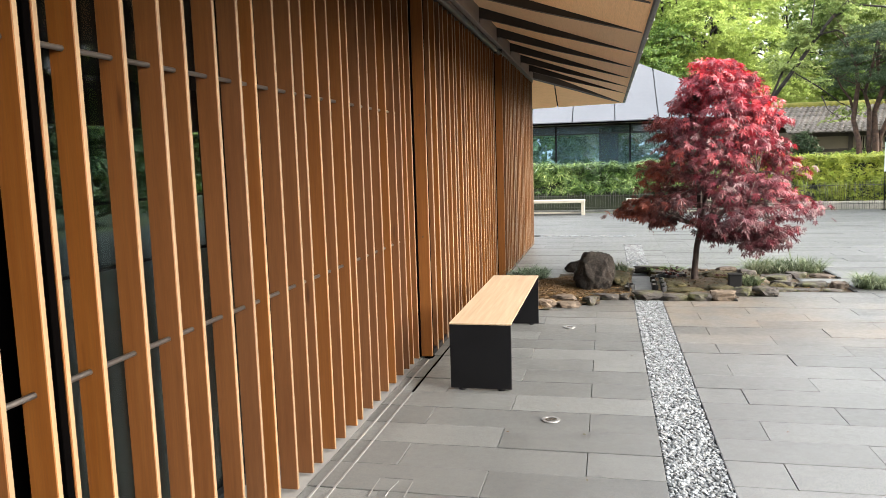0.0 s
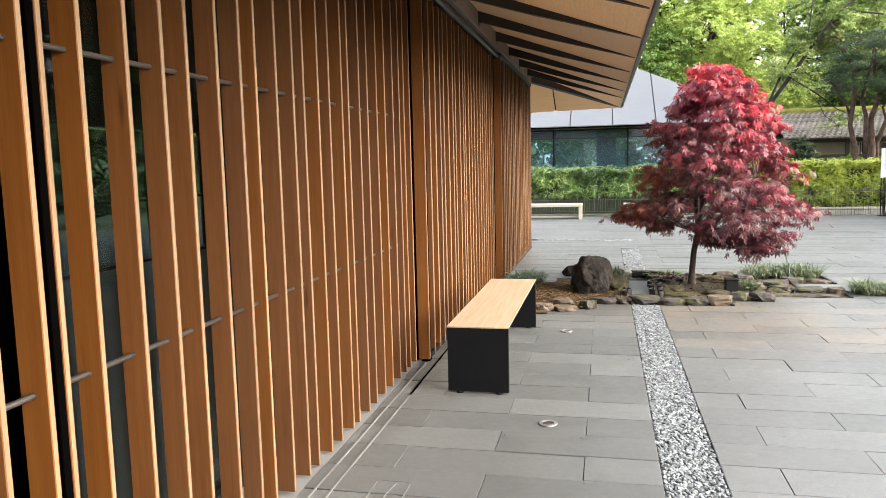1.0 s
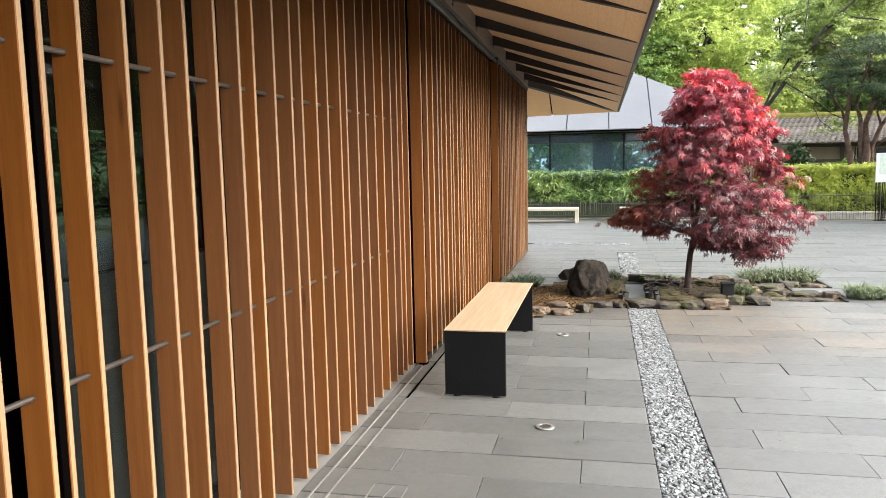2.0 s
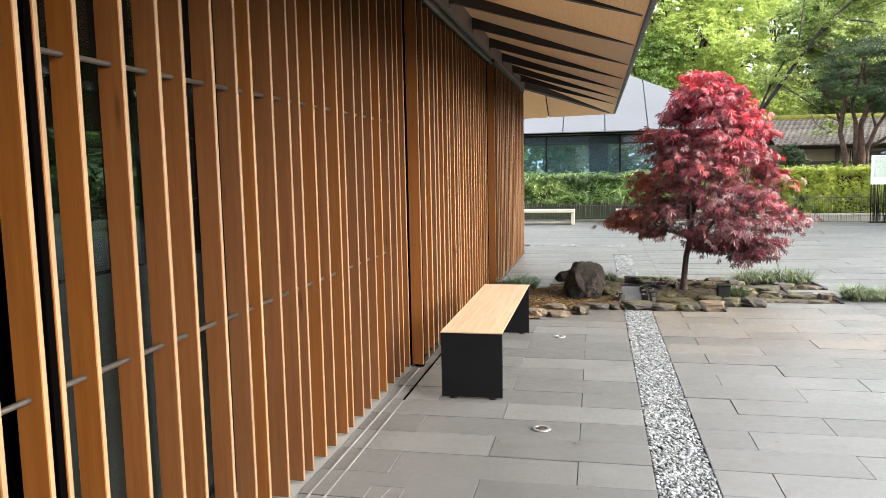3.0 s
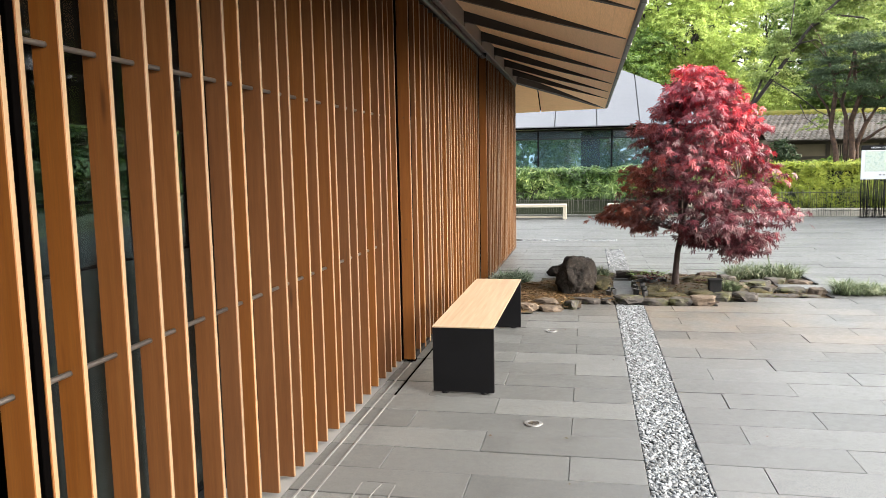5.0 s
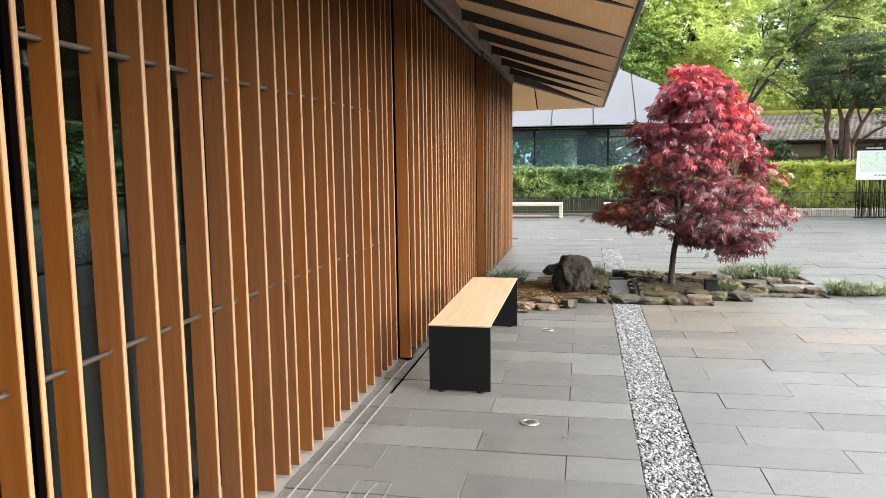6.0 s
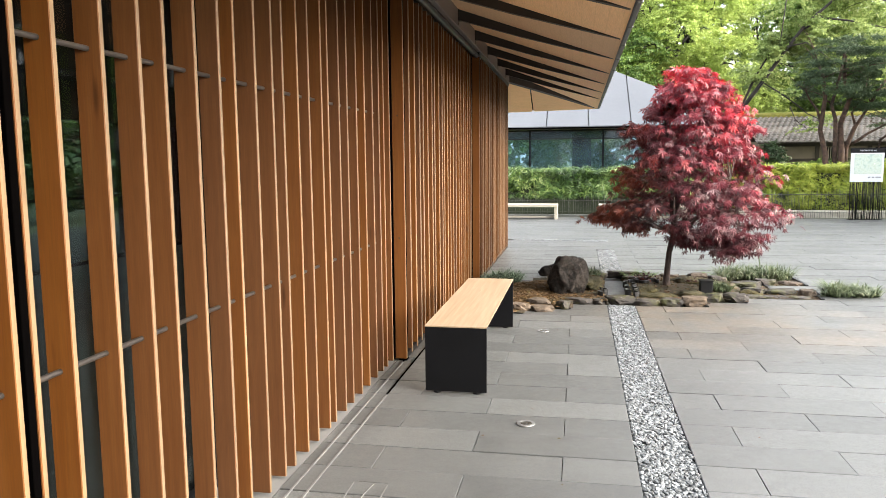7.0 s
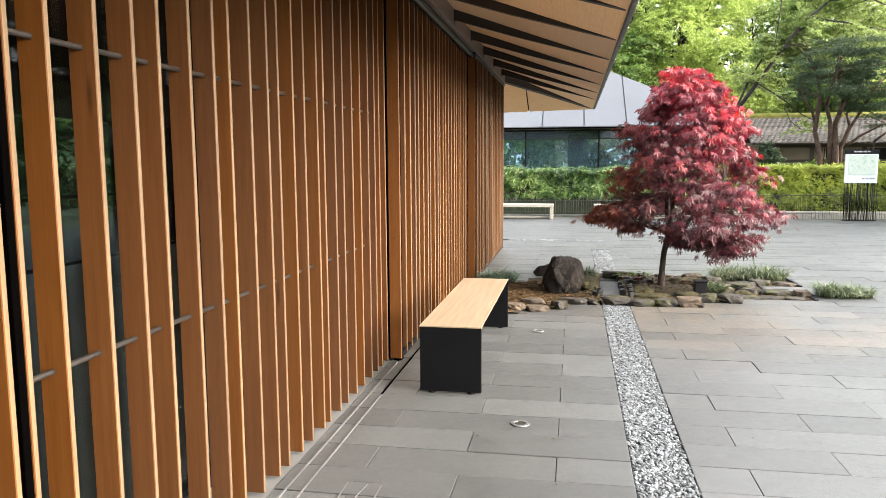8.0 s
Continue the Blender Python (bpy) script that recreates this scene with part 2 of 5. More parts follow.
BEAM_BROWN = plain("beam_brown", (0.018, 0.013, 0.010), 0.55, 0.0, 0.25, 3)
PLATE_BROWN = plain("plate_brown", (0.13, 0.105, 0.09), 0.5, 0.1, 0.2, 3)
MATTE_BLACK = plain("matte_black", (0.006, 0.006, 0.0065), 0.75, 0.0, 0.2, 6, 0.05, spec=0.2)
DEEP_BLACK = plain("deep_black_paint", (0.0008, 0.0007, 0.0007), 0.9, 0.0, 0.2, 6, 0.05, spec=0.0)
GUTTER = plain("gutter_metal", (0.15, 0.155, 0.15), 0.45, 0.3, 0.2, 3, 0.1)
ZINC = plain("pale_metal_roof", (0.105, 0.111, 0.124), 0.6, 0.0, 0.07, 0.6, 0.05, spec=0.2)
SILL = plain("concrete_sill", (0.115, 0.113, 0.108), 0.7, 0.0, 0.12, 6, 0.2)
TRACK = plain("steel_track", (0.18, 0.18, 0.178), 0.4, 0.5, 0.15, 20)
BED = plain("mortar_bed", (0.045, 0.045, 0.045), 0.9, 0.0, 0.3, 20, 0.3)
EARTH = plain("earth", (0.075, 0.085, 0.04), 0.95, 0.0, 0.4, 1.5, 0.4)
PAVE = paving("basalt_paving", False)
PAVE_FAR = paving("basalt_paving_far", True)
GLASS = glass("window_glass", (0.36, 0.43, 0.42))
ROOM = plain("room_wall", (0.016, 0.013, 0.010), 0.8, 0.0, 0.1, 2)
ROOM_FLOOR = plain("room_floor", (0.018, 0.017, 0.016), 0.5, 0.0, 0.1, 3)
SOIL = stone("mossy_soil", [(0.32, (0.010, 0.006, 0.003)), (0.45, (0.045, 0.021, 0.005)), (0.54, (0.024, 0.025, 0.004)), (0.62, (0.056, 0.027, 0.006)), (0.74, (0.09, 0.042, 0.010))],
             5.5, 0.95, 0.03)
EDGE_STONE = stone("edging_stone", [(0.25, (0.012, 0.010, 0.009)), (0.5, (0.030, 0.025, 0.021)), (0.75, (0.062, 0.052, 0.043))], 7, 0.85, 0.02,
                   moss=(0.045, 0.045, 0.013))
TAN_STONE = stone("tan_stone", [(0.25, (0.030, 0.021, 0.014)), (0.5, (0.070, 0.050, 0.033)), (0.75, (0.125, 0.094, 0.066))], 7, 0.85, 0.02)
BOULDER = lichen_rock("dark_boulder")
MOSS = stone("moss", [(0.3, (0.014, 0.014, 0.003)), (0.5, (0.034, 0.029, 0.006)), (0.7, (0.055, 0.036, 0.009))], 32, 1.0, 0.03)
BARK_RED = stone("maple_bark", [(0.3, (0.022, 0.013, 0.012)), (0.7, (0.070, 0.045, 0.038))], 14, 0.9, 0.006)
BARK = stone("bark", [(0.3, (0.012, 0.009, 0.008)), (0.7, (0.038, 0.030, 0.024))], 5, 0.9, 0.03)
BARK_PINE = stone("pine_bark", [(0.3, (0.022, 0.012, 0.008)), (0.7, (0.105, 0.058, 0.038))], 7, 0.9, 0.04)
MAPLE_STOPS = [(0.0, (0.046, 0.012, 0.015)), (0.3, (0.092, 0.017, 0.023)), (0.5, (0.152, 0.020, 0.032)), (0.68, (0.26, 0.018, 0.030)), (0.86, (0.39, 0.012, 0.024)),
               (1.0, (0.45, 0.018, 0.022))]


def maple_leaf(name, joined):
    """Wine-red leaf; lit crimson painted in towards top and sunny side, rusty patches opposite."""
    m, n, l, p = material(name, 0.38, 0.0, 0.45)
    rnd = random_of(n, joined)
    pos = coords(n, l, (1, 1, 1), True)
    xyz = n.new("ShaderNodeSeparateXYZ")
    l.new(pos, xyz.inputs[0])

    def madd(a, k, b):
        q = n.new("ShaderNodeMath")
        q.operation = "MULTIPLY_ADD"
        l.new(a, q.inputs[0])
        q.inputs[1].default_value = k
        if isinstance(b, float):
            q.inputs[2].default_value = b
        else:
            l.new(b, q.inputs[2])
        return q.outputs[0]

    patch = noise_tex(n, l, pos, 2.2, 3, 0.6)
    # height and x stand in for the sunlit upper right of the crown
    lit_tone = madd(xyz.outputs["Z"], 0.34, madd(xyz.outputs["X"], 0.13, madd(rnd, 0.55, madd(patch, 0.9, -1.20))))
    col = ramp(n, l, lit_tone, MAPLE_STOPS)
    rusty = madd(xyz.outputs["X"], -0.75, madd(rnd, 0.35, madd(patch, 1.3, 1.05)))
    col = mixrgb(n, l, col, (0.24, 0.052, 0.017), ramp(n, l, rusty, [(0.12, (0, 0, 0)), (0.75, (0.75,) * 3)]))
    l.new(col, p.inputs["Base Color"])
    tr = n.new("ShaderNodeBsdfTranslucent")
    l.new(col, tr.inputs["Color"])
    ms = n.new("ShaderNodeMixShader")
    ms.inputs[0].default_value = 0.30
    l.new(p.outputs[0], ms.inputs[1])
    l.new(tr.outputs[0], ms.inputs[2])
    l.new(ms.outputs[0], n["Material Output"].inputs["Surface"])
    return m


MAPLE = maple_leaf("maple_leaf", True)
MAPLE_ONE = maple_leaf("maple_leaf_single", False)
GREEN_A = leaf("spring_green_leaf", [(0.0, (0.19, 0.27, 0.055)), (0.5, (0.33, 0.42, 0.10)), (1.0, (0.47, 0.56, 0.18))], 0.55, 0.5)
GREEN_B = leaf("green_leaf", [(0.0, (0.04, 0.085, 0.014)), (0.5, (0.10, 0.17, 0.03)), (1.0, (0.2, 0.28, 0.06))], 0.55, 0.4)
NEEDLE = leaf("pine_needle", [(0.0, (0.016, 0.036, 0.013)), (0.5, (0.036, 0.066, 0.025)), (1.0, (0.08, 0.12, 0.045))], 0.6, 0.15)
HEDGE_L = leaf("hedge_leaf", [(0.0, (0.010, 0.028, 0.006)), (0.45, (0.046, 0.095, 0.018)), (0.75, (0.135, 0.205, 0.05)), (1.0, (0.34, 0.42, 0.14))], 0.38, 0.3)
HEDGE_R = leaf("hedge_leaf_yellow", [(0.0, (0.09, 0.13, 0.015)), (0.5, (0.23, 0.29, 0.03)), (1.0, (0.42, 0.44, 0.07))], 0.45, 0.4)
GRASS = leaf("mondo_grass", [(0.0, (0.012, 0.025, 0.006)), (0.4, (0.080, 0.112, 0.052)), (0.7, (0.21, 0.24, 0.14)), (1.0, (0.48, 0.50, 0.37))], 0.42, 0.3)
CLAY_TILE = plain("smoked_clay_tile", (0.014, 0.0145, 0.016), 0.34, 0.0, 0.25, 10, 0.1)
HEDGE_CORE = plain("hedge_twigs", (0.020, 0.026, 0.012), 0.95, 0.0, 0.4, 6, 0.4)
PEBBLE = stone("pale_pebble", [(0.3, (0.070, 0.077, 0.082)), (0.5, (0.135, 0.146, 0.153)), (0.75, (0.26, 0.275, 0.287))], 18, 0.7, 0.003, joined=True, spread=(0.36, 1.40))


# ---- ground and paving ----
COURSE, MODULE = 0.3047, 0.968
Y0 = 3.66 - 12 * COURSE                  # the course line at the near end
GX0, GX1 = 1.735, 2.035                  # gravel strip
PAVE_END, PAVE_RIGHT = Y0 + 68 * COURSE, 13.6
ground = part("ground", boxes((-400, 400, -300, 500, -0.6, -0.06)), EARTH)
tagged(ground, "earth and lawn beyond the paved court", "ground", kind="structure")
pavement = part("pavement", boxes((0.0, PAVE_RIGHT, Y0 - 60 * COURSE, PAVE_END, -0.059, -0.028), (-5.0, -0.002, 13.75, PAVE_END, -0.059, -0.028)), BED)
tagged(pavement, "court paved in long grey basalt slabs", "pavement", kind="structure")

# the planted bed interrupts these courses between x limits
BED_ROWS = {25: (0.39, 0.868), 26: (0.39, 1.352), 27: (0.39, 2.80), 28: (0.39, 3.255), 29: (0.39, 4.12), 30: (0.39, 4.18), 31: (0.865, 3.735),
            32: (1.03, 4.22), 33: (1.35, 4.22), 34: (1.60, 2.05)}


def course_spans(k):
    """Stretches of course k that are paved."""
    y0 = Y0 + k * COURSE
    holes = [(GX0, GX1)] if (y0 < 13.3) else []
    if k == 48:                          # narrow cross strip of pebbles
        holes.append((0.0, 2.0))
    if k in BED_ROWS:
        holes.append(BED_ROWS[k])
    spans, x = [], 0.012 if y0 < 13.6 else -5.0
    for a, b in sorted(holes):
        if a > x:
            spans.append((x, a))
        x = max(x, b)
    spans.append((x, PAVE_RIGHT))
    return spans


slab_meshes = {}


def slab_mesh(w, far=False):
    key = (round(w, 3), far)
    if key not in slab_meshes:
        g, b, h = 0.0013 if far else 0.0015, 0.002, 0.030
        x, y = w / 2 - g, COURSE / 2 - g * 2.4
        vs = [(-x, -y, -h), (x, -y, -h), (x, y, -h), (-x, y, -h), (-x, -y, -b), (x, -y, -b), (x, y, -b), (-x, y, -b),
              (-x + b, -y + b, 0), (x - b, -y + b, 0), (x - b, y - b, 0), (-x + b, y - b, 0)]
        fs = [(8, 9, 10, 11)]
        for i in range(4):
            j = (i + 1) % 4
            fs += [(i, j, j + 4, i + 4), (i + 4, j + 4, j + 8, i + 8)]
        me = mesh_from("paving_slab", vs, fs)
        me.materials.append(PAVE)
        slab_meshes[key] = me
    return slab_meshes[key]


rng = random.Random(5)
far_v, far_f, near_slabs = [], [], []
for k in range(-60, 68):
    y = Y0 + (k + 0.5) * COURSE
    start = 1.352 if k % 2 == 0 else 0.868
    for a, b in course_spans(k):
        cuts = [a] + [c for c in (start + MODULE * i for i in range(-7, 14)) if a + 0.06 < c < b - 0.06] + [b]
        for x0, x1 in zip(cuts, cuts[1:]):
            c, tz, tilt = (x0 + x1) / 2, rng.uniform(-0.0028, 0.0022), rng.uniform(-0.0006, 0.0006)
            if 2.4 < y < 11.5 and 0 < x1 < 6.2:
                near_slabs.append((c, y + rng.uniform(-0.0015, 0.0015), tz, tilt, x1 - x0))
            else:
                me = slab_mesh(x1 - x0, True)
                o = len(far_v)
                far_v += [(v.co.x + c, v.co.y + y, v.co.z + tz) for v in me.vertices]
                far_f += [tuple(i + o for i in f.vertices) for f in me.polygons]
terrace = part("terrace", boxes((-11.0, -6.42, 3.0, PAVE_END, -0.059, -0.004)), BED)
tagged(terrace, "dark paved terrace behind the building", "pavement", kind="structure")
rest = part("paving_slabs", mesh_from("paving_slabs", far_v, far_f), PAVE_FAR, pavement)
tagged(rest, kind="stuff")


# ---- slatted wall of the building ----
WALL_TOP = 2.87
SLAT_D, SLAT_T = 0.088, 0.021


def make_slat_mesh(depth, thick, z0, z1, name="slat"):
    bm = boxes((-depth, 0, 0, thick, z0, z1))
    bmesh.ops.bevel(bm, geom=list(bm.edges), offset=0.0025, segments=1, affect="EDGES")
    me = bpy.data.meshes.new(name)
    bm.to_mesh(me)
    bm.free()
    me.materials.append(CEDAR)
    me.materials.append(CEDAR_EDGE)               # the outer edge is paler and less saturated than the sides
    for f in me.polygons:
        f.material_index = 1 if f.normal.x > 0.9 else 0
    return me


STEPS = (0.20, 0.19, 0.15, 0.21, 0.19, 0.15, 0.21, 0.19, 0.135, 0.20, 0.187, 0.126)
FIRST = (1.612, 1.773, 1.842, 1.994, 2.206, 2.40, 2.551, 2.763, 2.951, 3.086, 3.287, 3.474, 3.60, 3.79, 3.949, 4.148, 4.256, 4.454, 4.611,
         4.805, 4.988, 5.185, 5.351, 5.478, 5.645)
before, y = [], FIRST[0]
for i in range(20):
    y -= STEPS[i % 12]
    before.append(y)


def run_of(y0, y1, offset=0):
    ys, y, i = [], y0, offset
    while y < y1:
        ys.append(y)
        y += STEPS[i % 12] * 0.93
        i += 1
    return ys


SCREENS = (
    ("slatted_screen", "fixed screen of upright brown cedar slats on a sill", 0.0, before[::-1] + list(FIRST), None),
    ("slatted_door", "sliding door of upright brown cedar slats", 0.092, [5.92, 6.12, 6.31, 6.45, 6.65, 6.85, 6.97, 7.19, 7.36, 7.47, 7.66, 7.82, 8.0, 8.18, 8.38] + run_of(8.54, 9.6, 4), 5.70),
    ("slatted_door", "sliding door of upright brown cedar slats", 0.168, run_of(9.80, 13.44, 5), 9.52),
)
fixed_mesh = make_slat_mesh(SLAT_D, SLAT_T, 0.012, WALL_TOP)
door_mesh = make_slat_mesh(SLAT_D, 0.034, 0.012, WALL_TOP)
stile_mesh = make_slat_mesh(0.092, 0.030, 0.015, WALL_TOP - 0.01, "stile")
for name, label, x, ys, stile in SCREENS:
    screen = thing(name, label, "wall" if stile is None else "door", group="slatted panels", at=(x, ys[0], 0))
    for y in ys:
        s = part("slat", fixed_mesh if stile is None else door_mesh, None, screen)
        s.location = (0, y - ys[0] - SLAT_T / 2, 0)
    if stile is not None:
        s = part("stile", stile_mesh, None, screen, "wide cedar edge post")
        s.location = (0.004, stile - ys[0], 0)
        # front steel edge first; the last strip blacks in the shaded gap beside the post
        for d in ((0.004, 0.008, 0.022, 0.033), (-0.10, -0.06, 0.030, 0.045), (-0.13, -0.085, -0.02, 0.03)):
            e = part("edge_strip", boxes((*d, 0.015, WALL_TOP - 0.01)), DEEP_BLACK, screen, "black strip at the edge post")
            e.location = (0.0, stile - ys[0], 0)
    y0, y1 = (stile if stile else ys[0]) - ys[0], ys[-1] - ys[0]
    for z in (0.975, 1.914):
        bm = bmesh.new()
        tube(bm, [(-0.045, y0, z), (-0.045, y1, z)], [0.009, 0.009], 10)
        part("rod", bm, ROD_STEEL, screen, "thin steel rod through the slats")
    part("top_rail", boxes((-0.085, 0.012, y0 - 0.02, y1 + 0.04, WALL_TOP, WALL_TOP + 0.05), bevel=0.004), STEEL_DARK, screen, "dark steel top rail")
    if stile is not None:
        part("shoe", boxes((-0.06, 0.008, y0 - 0.006, y0 + 0.06, 0.001, 0.016), bevel=0.003), DEEP_BLACK, screen, "black steel shoe under the edge post")
        part("bottom_rail", boxes((-0.085, -0.004, y0 + 0.04, y1 + 0.04, 0.004, 0.05), bevel=0.003), STEEL_BLACK, screen)

WALL_Y0, WALL_Y1 = -2.3, 13.46
sill = part("sill", boxes((-0.30, 0.009, WALL_Y0, WALL_Y1, -0.05, -0.002)), SILL)
tagged(sill, "pale concrete sill under the slats", "sill", kind="structure")
for x, y1 in ((0.072, 5.66), (0.156, 4.84)):
    tr = part("floor_track", boxes((x - 0.006, x + 0.006, WALL_Y0, y1, -0.01, 0.0035), bevel=0.001), TRACK)
    tagged(tr, "flush steel track of the sliding doors", "track", group="door tracks", kind="structure")

for x, y0, y1 in ((0.156, 4.85, 9.5), (0.072, 5.67, 9.5)):
    slot = part("floor_slot", boxes((x - 0.006, x + 0.006, y0, y1, -0.012, 0.003)), DEEP_BLACK)
    tagged(slot, "open black guide slot of the sliding doors", "track", group="door tracks", kind="structure")

# glazed wall behind the slats
GLASS_X = -0.34
window = thing("window_1", "tall glazed wall with black mullions behind the slats", "window", kind="structure")
yy = [WALL_Y0, -0.4, 1.99, 3.9, 5.7, 7.8, 9.8, 11.6, WALL_Y1]
for a, b in zip(yy, yy[1:]):
    pane = part("pane", boxes((GLASS_X - 0.006, GLASS_X + 0.006, a + 0.03, b - 0.03, 0.06, 2.90)), GLASS, window)
    pane.visible_shadow = False
for i, y in enumerate(yy):
    w = 0.045 if i != 2 else 0.075
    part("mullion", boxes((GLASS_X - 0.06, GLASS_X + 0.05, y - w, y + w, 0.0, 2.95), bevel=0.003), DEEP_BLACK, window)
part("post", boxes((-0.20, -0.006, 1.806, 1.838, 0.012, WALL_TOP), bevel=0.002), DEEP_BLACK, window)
part("window_sill", boxes((GLASS_X - 0.06, GLASS_X + 0.05, WALL_Y0, WALL_Y1, 0.0, 0.06), bevel=0.003), STEEL_BLACK, window)

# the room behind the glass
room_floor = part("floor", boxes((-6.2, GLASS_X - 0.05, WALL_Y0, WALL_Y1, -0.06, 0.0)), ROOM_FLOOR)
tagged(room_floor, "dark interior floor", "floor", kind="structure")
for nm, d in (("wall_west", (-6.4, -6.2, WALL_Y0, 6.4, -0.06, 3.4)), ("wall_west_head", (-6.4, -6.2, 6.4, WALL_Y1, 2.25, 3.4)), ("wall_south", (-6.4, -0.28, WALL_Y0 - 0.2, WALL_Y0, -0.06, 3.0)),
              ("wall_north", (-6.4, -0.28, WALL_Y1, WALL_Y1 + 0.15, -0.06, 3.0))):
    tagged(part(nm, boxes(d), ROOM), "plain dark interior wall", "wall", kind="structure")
far_window = thing("window_2", "glazed far side of the room with dark frames", "window", kind="structure")
fy = [6.4 + (WALL_Y1 - 6.4) * i / 8 for i in range(9)]
for a, b in zip(fy, fy[1:]):
    pane = part("pane", boxes((-6.306, -6.294, a + 0.11, b - 0.11, 0.05, 2.2)), GLASS, far_window)
    pane.visible_shadow = False
    part("transom", boxes((-6.33, -6.27, a + 0.11, b - 0.11, 1.02, 1.07)), STEEL_BLACK, far_window)
for y in fy:
    part("mullion", boxes((-6.36, -6.24, y - 0.11, y + 0.11, 0.0, 2.25), bevel=0.003), STEEL_BLACK, far_window)
part("window_sill", boxes((-6.36, -6.24, 6.4, WALL_Y1, -0.02, 0.05), bevel=0.003), STEEL_BLACK, far_window)
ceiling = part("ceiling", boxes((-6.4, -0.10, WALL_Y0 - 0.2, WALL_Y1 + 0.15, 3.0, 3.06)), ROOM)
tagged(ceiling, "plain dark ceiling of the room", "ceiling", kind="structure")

# ---- roof with its deep eave ----
EAVE_X, EAVE_Z, EAVE_Y = 1.752, 2.55, 15.0
IN_X, IN_Z = 0.10, 3.13                       # where the soffit meets the wall
HIP_Y = WALL_Y1 - 0.02
EAVE_Y0 = -3.0
roof = thing("roof", "low folded roof with deep cedar-lined eaves", "roof", kind="structure")


def slope_z(x):
    return EAVE_Z + (IN_Z - EAVE_Z) * (EAVE_X - x) / (EAVE_X - IN_X)


BEAM_STEP = 1.235
beam_ys = [12.74 - BEAM_STEP * i for i in range(13)]
edges = [EAVE_Y0] + beam_ys[::-1] + [HIP_Y]

def sheet(quad, thick, name="panel"):
    """A flat polygon with thickness added upwards."""
    n = len(quad)
    vs = [Vector(q) for q in quad] + [Vector(q) + Vector((0, 0, thick)) for q in quad]
    fs = [tuple(range(n)), tuple(range(2 * n - 1, n - 1, -1))] + [(i, i + n, (i + 1) % n + n, (i + 1) % n) for i in range(n)]
    me = mesh_from(name, vs, fs)
    bm = bmesh.new()
    bm.from_mesh(me)
    bmesh.ops.recalc_face_normals(bm, faces=bm.faces)
    bpy.data.meshes.remove(me)
    return bm


for a, b in zip(edges, edges[1:]):
    g = 0.004
    if b < HIP_Y:
        quad = [(IN_X, a + g, IN_Z), (EAVE_X, a + g, EAVE_Z), (EAVE_X, b - g, EAVE_Z), (IN_X, b - g, IN_Z)]
    else:
        quad = [(IN_X, a + g, IN_Z), (EAVE_X, a + g, EAVE_Z), (EAVE_X, EAVE_Y - 0.01, EAVE_Z), (IN_X, HIP_Y, IN_Z)]
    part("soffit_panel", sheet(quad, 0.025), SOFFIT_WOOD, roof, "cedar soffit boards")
for y in beam_ys:
    bm = bmesh.new()
    prof = [(IN_X, IN_Z), (EAVE_X - 0.012, slope_z(EAVE_X - 0.012)), (0.85, slope_z(0.85) - 0.072), (IN_X + 0.12, 2.985), (IN_X, 2.985)]
    lo = [bm.verts.new((x, y - 0.03, z)) for x, z in prof]
    hi = [bm.verts.new((x, y + 0.03, z)) for x, z in prof]
    bm.faces.new(lo)
    bm.faces.new(hi[::-1])
    for i in range(len(prof)):
        bm.faces.new((lo[i], hi[i], hi[(i + 1) % len(prof)], lo[(i + 1) % len(prof)]))
    bmesh.ops.recalc_face_normals(bm, faces=bm.faces)
    part("beam", bm, BEAM_BROWN, roof, "dark tapered eave beam")
# hip beam and the soffit round the corner
hip0, hip1 = Vector((IN_X, HIP_Y, IN_Z)), Vector((EAVE_X, EAVE_Y, EAVE_Z))
bm = bmesh.new()
side = Vector((0.04, -0.04, 0))
prof = [hip0 + Vector((0, 0, 0.0)), hip1, hip0.lerp(hip1, 0.5) - Vector((0, 0, 0.08)), hip0 - Vector((0, 0, 0.17))]
lo, hi = [bm.verts.new(p + side) for p in prof], [bm.verts.new(p - side) for p in prof]
bm.faces.new(lo)
bm.faces.new(hi[::-1])
for i in range(4):
    bm.faces.new((lo[i], hi[i], hi[(i + 1) % 4], lo[(i + 1) % 4]))
bmesh.ops.recalc_face_normals(bm, faces=bm.faces)
part("hip_beam", bm, BEAM_BROWN, roof, "dark beam under the hip")
def end_z(x):
    """The end eave falls a little towards the far side."""
    return EAVE_Z - 0.022 * (EAVE_X - x)


seam = hip0.lerp(hip1, 0.25)
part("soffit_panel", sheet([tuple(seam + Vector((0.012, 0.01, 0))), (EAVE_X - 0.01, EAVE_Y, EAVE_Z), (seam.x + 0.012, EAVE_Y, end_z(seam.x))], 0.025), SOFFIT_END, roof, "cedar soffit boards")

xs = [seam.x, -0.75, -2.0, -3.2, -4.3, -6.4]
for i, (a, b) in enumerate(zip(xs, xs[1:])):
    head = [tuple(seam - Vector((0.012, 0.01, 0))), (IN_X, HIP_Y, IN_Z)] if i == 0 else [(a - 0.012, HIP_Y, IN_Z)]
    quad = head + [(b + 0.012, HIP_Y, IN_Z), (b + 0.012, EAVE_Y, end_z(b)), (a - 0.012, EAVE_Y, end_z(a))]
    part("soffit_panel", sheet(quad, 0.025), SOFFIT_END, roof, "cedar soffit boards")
part("seam_backing", sheet([(-6.4, HIP_Y + 0.02, IN_Z + 0.03), (IN_X + 0.04, HIP_Y + 0.04, IN_Z + 0.03), (EAVE_X - 0.03, EAVE_Y, EAVE_Z + 0.03), (-6.4, EAVE_Y, end_z(-6.4) + 0.028)], 0.01), DEEP_BLACK, roof)
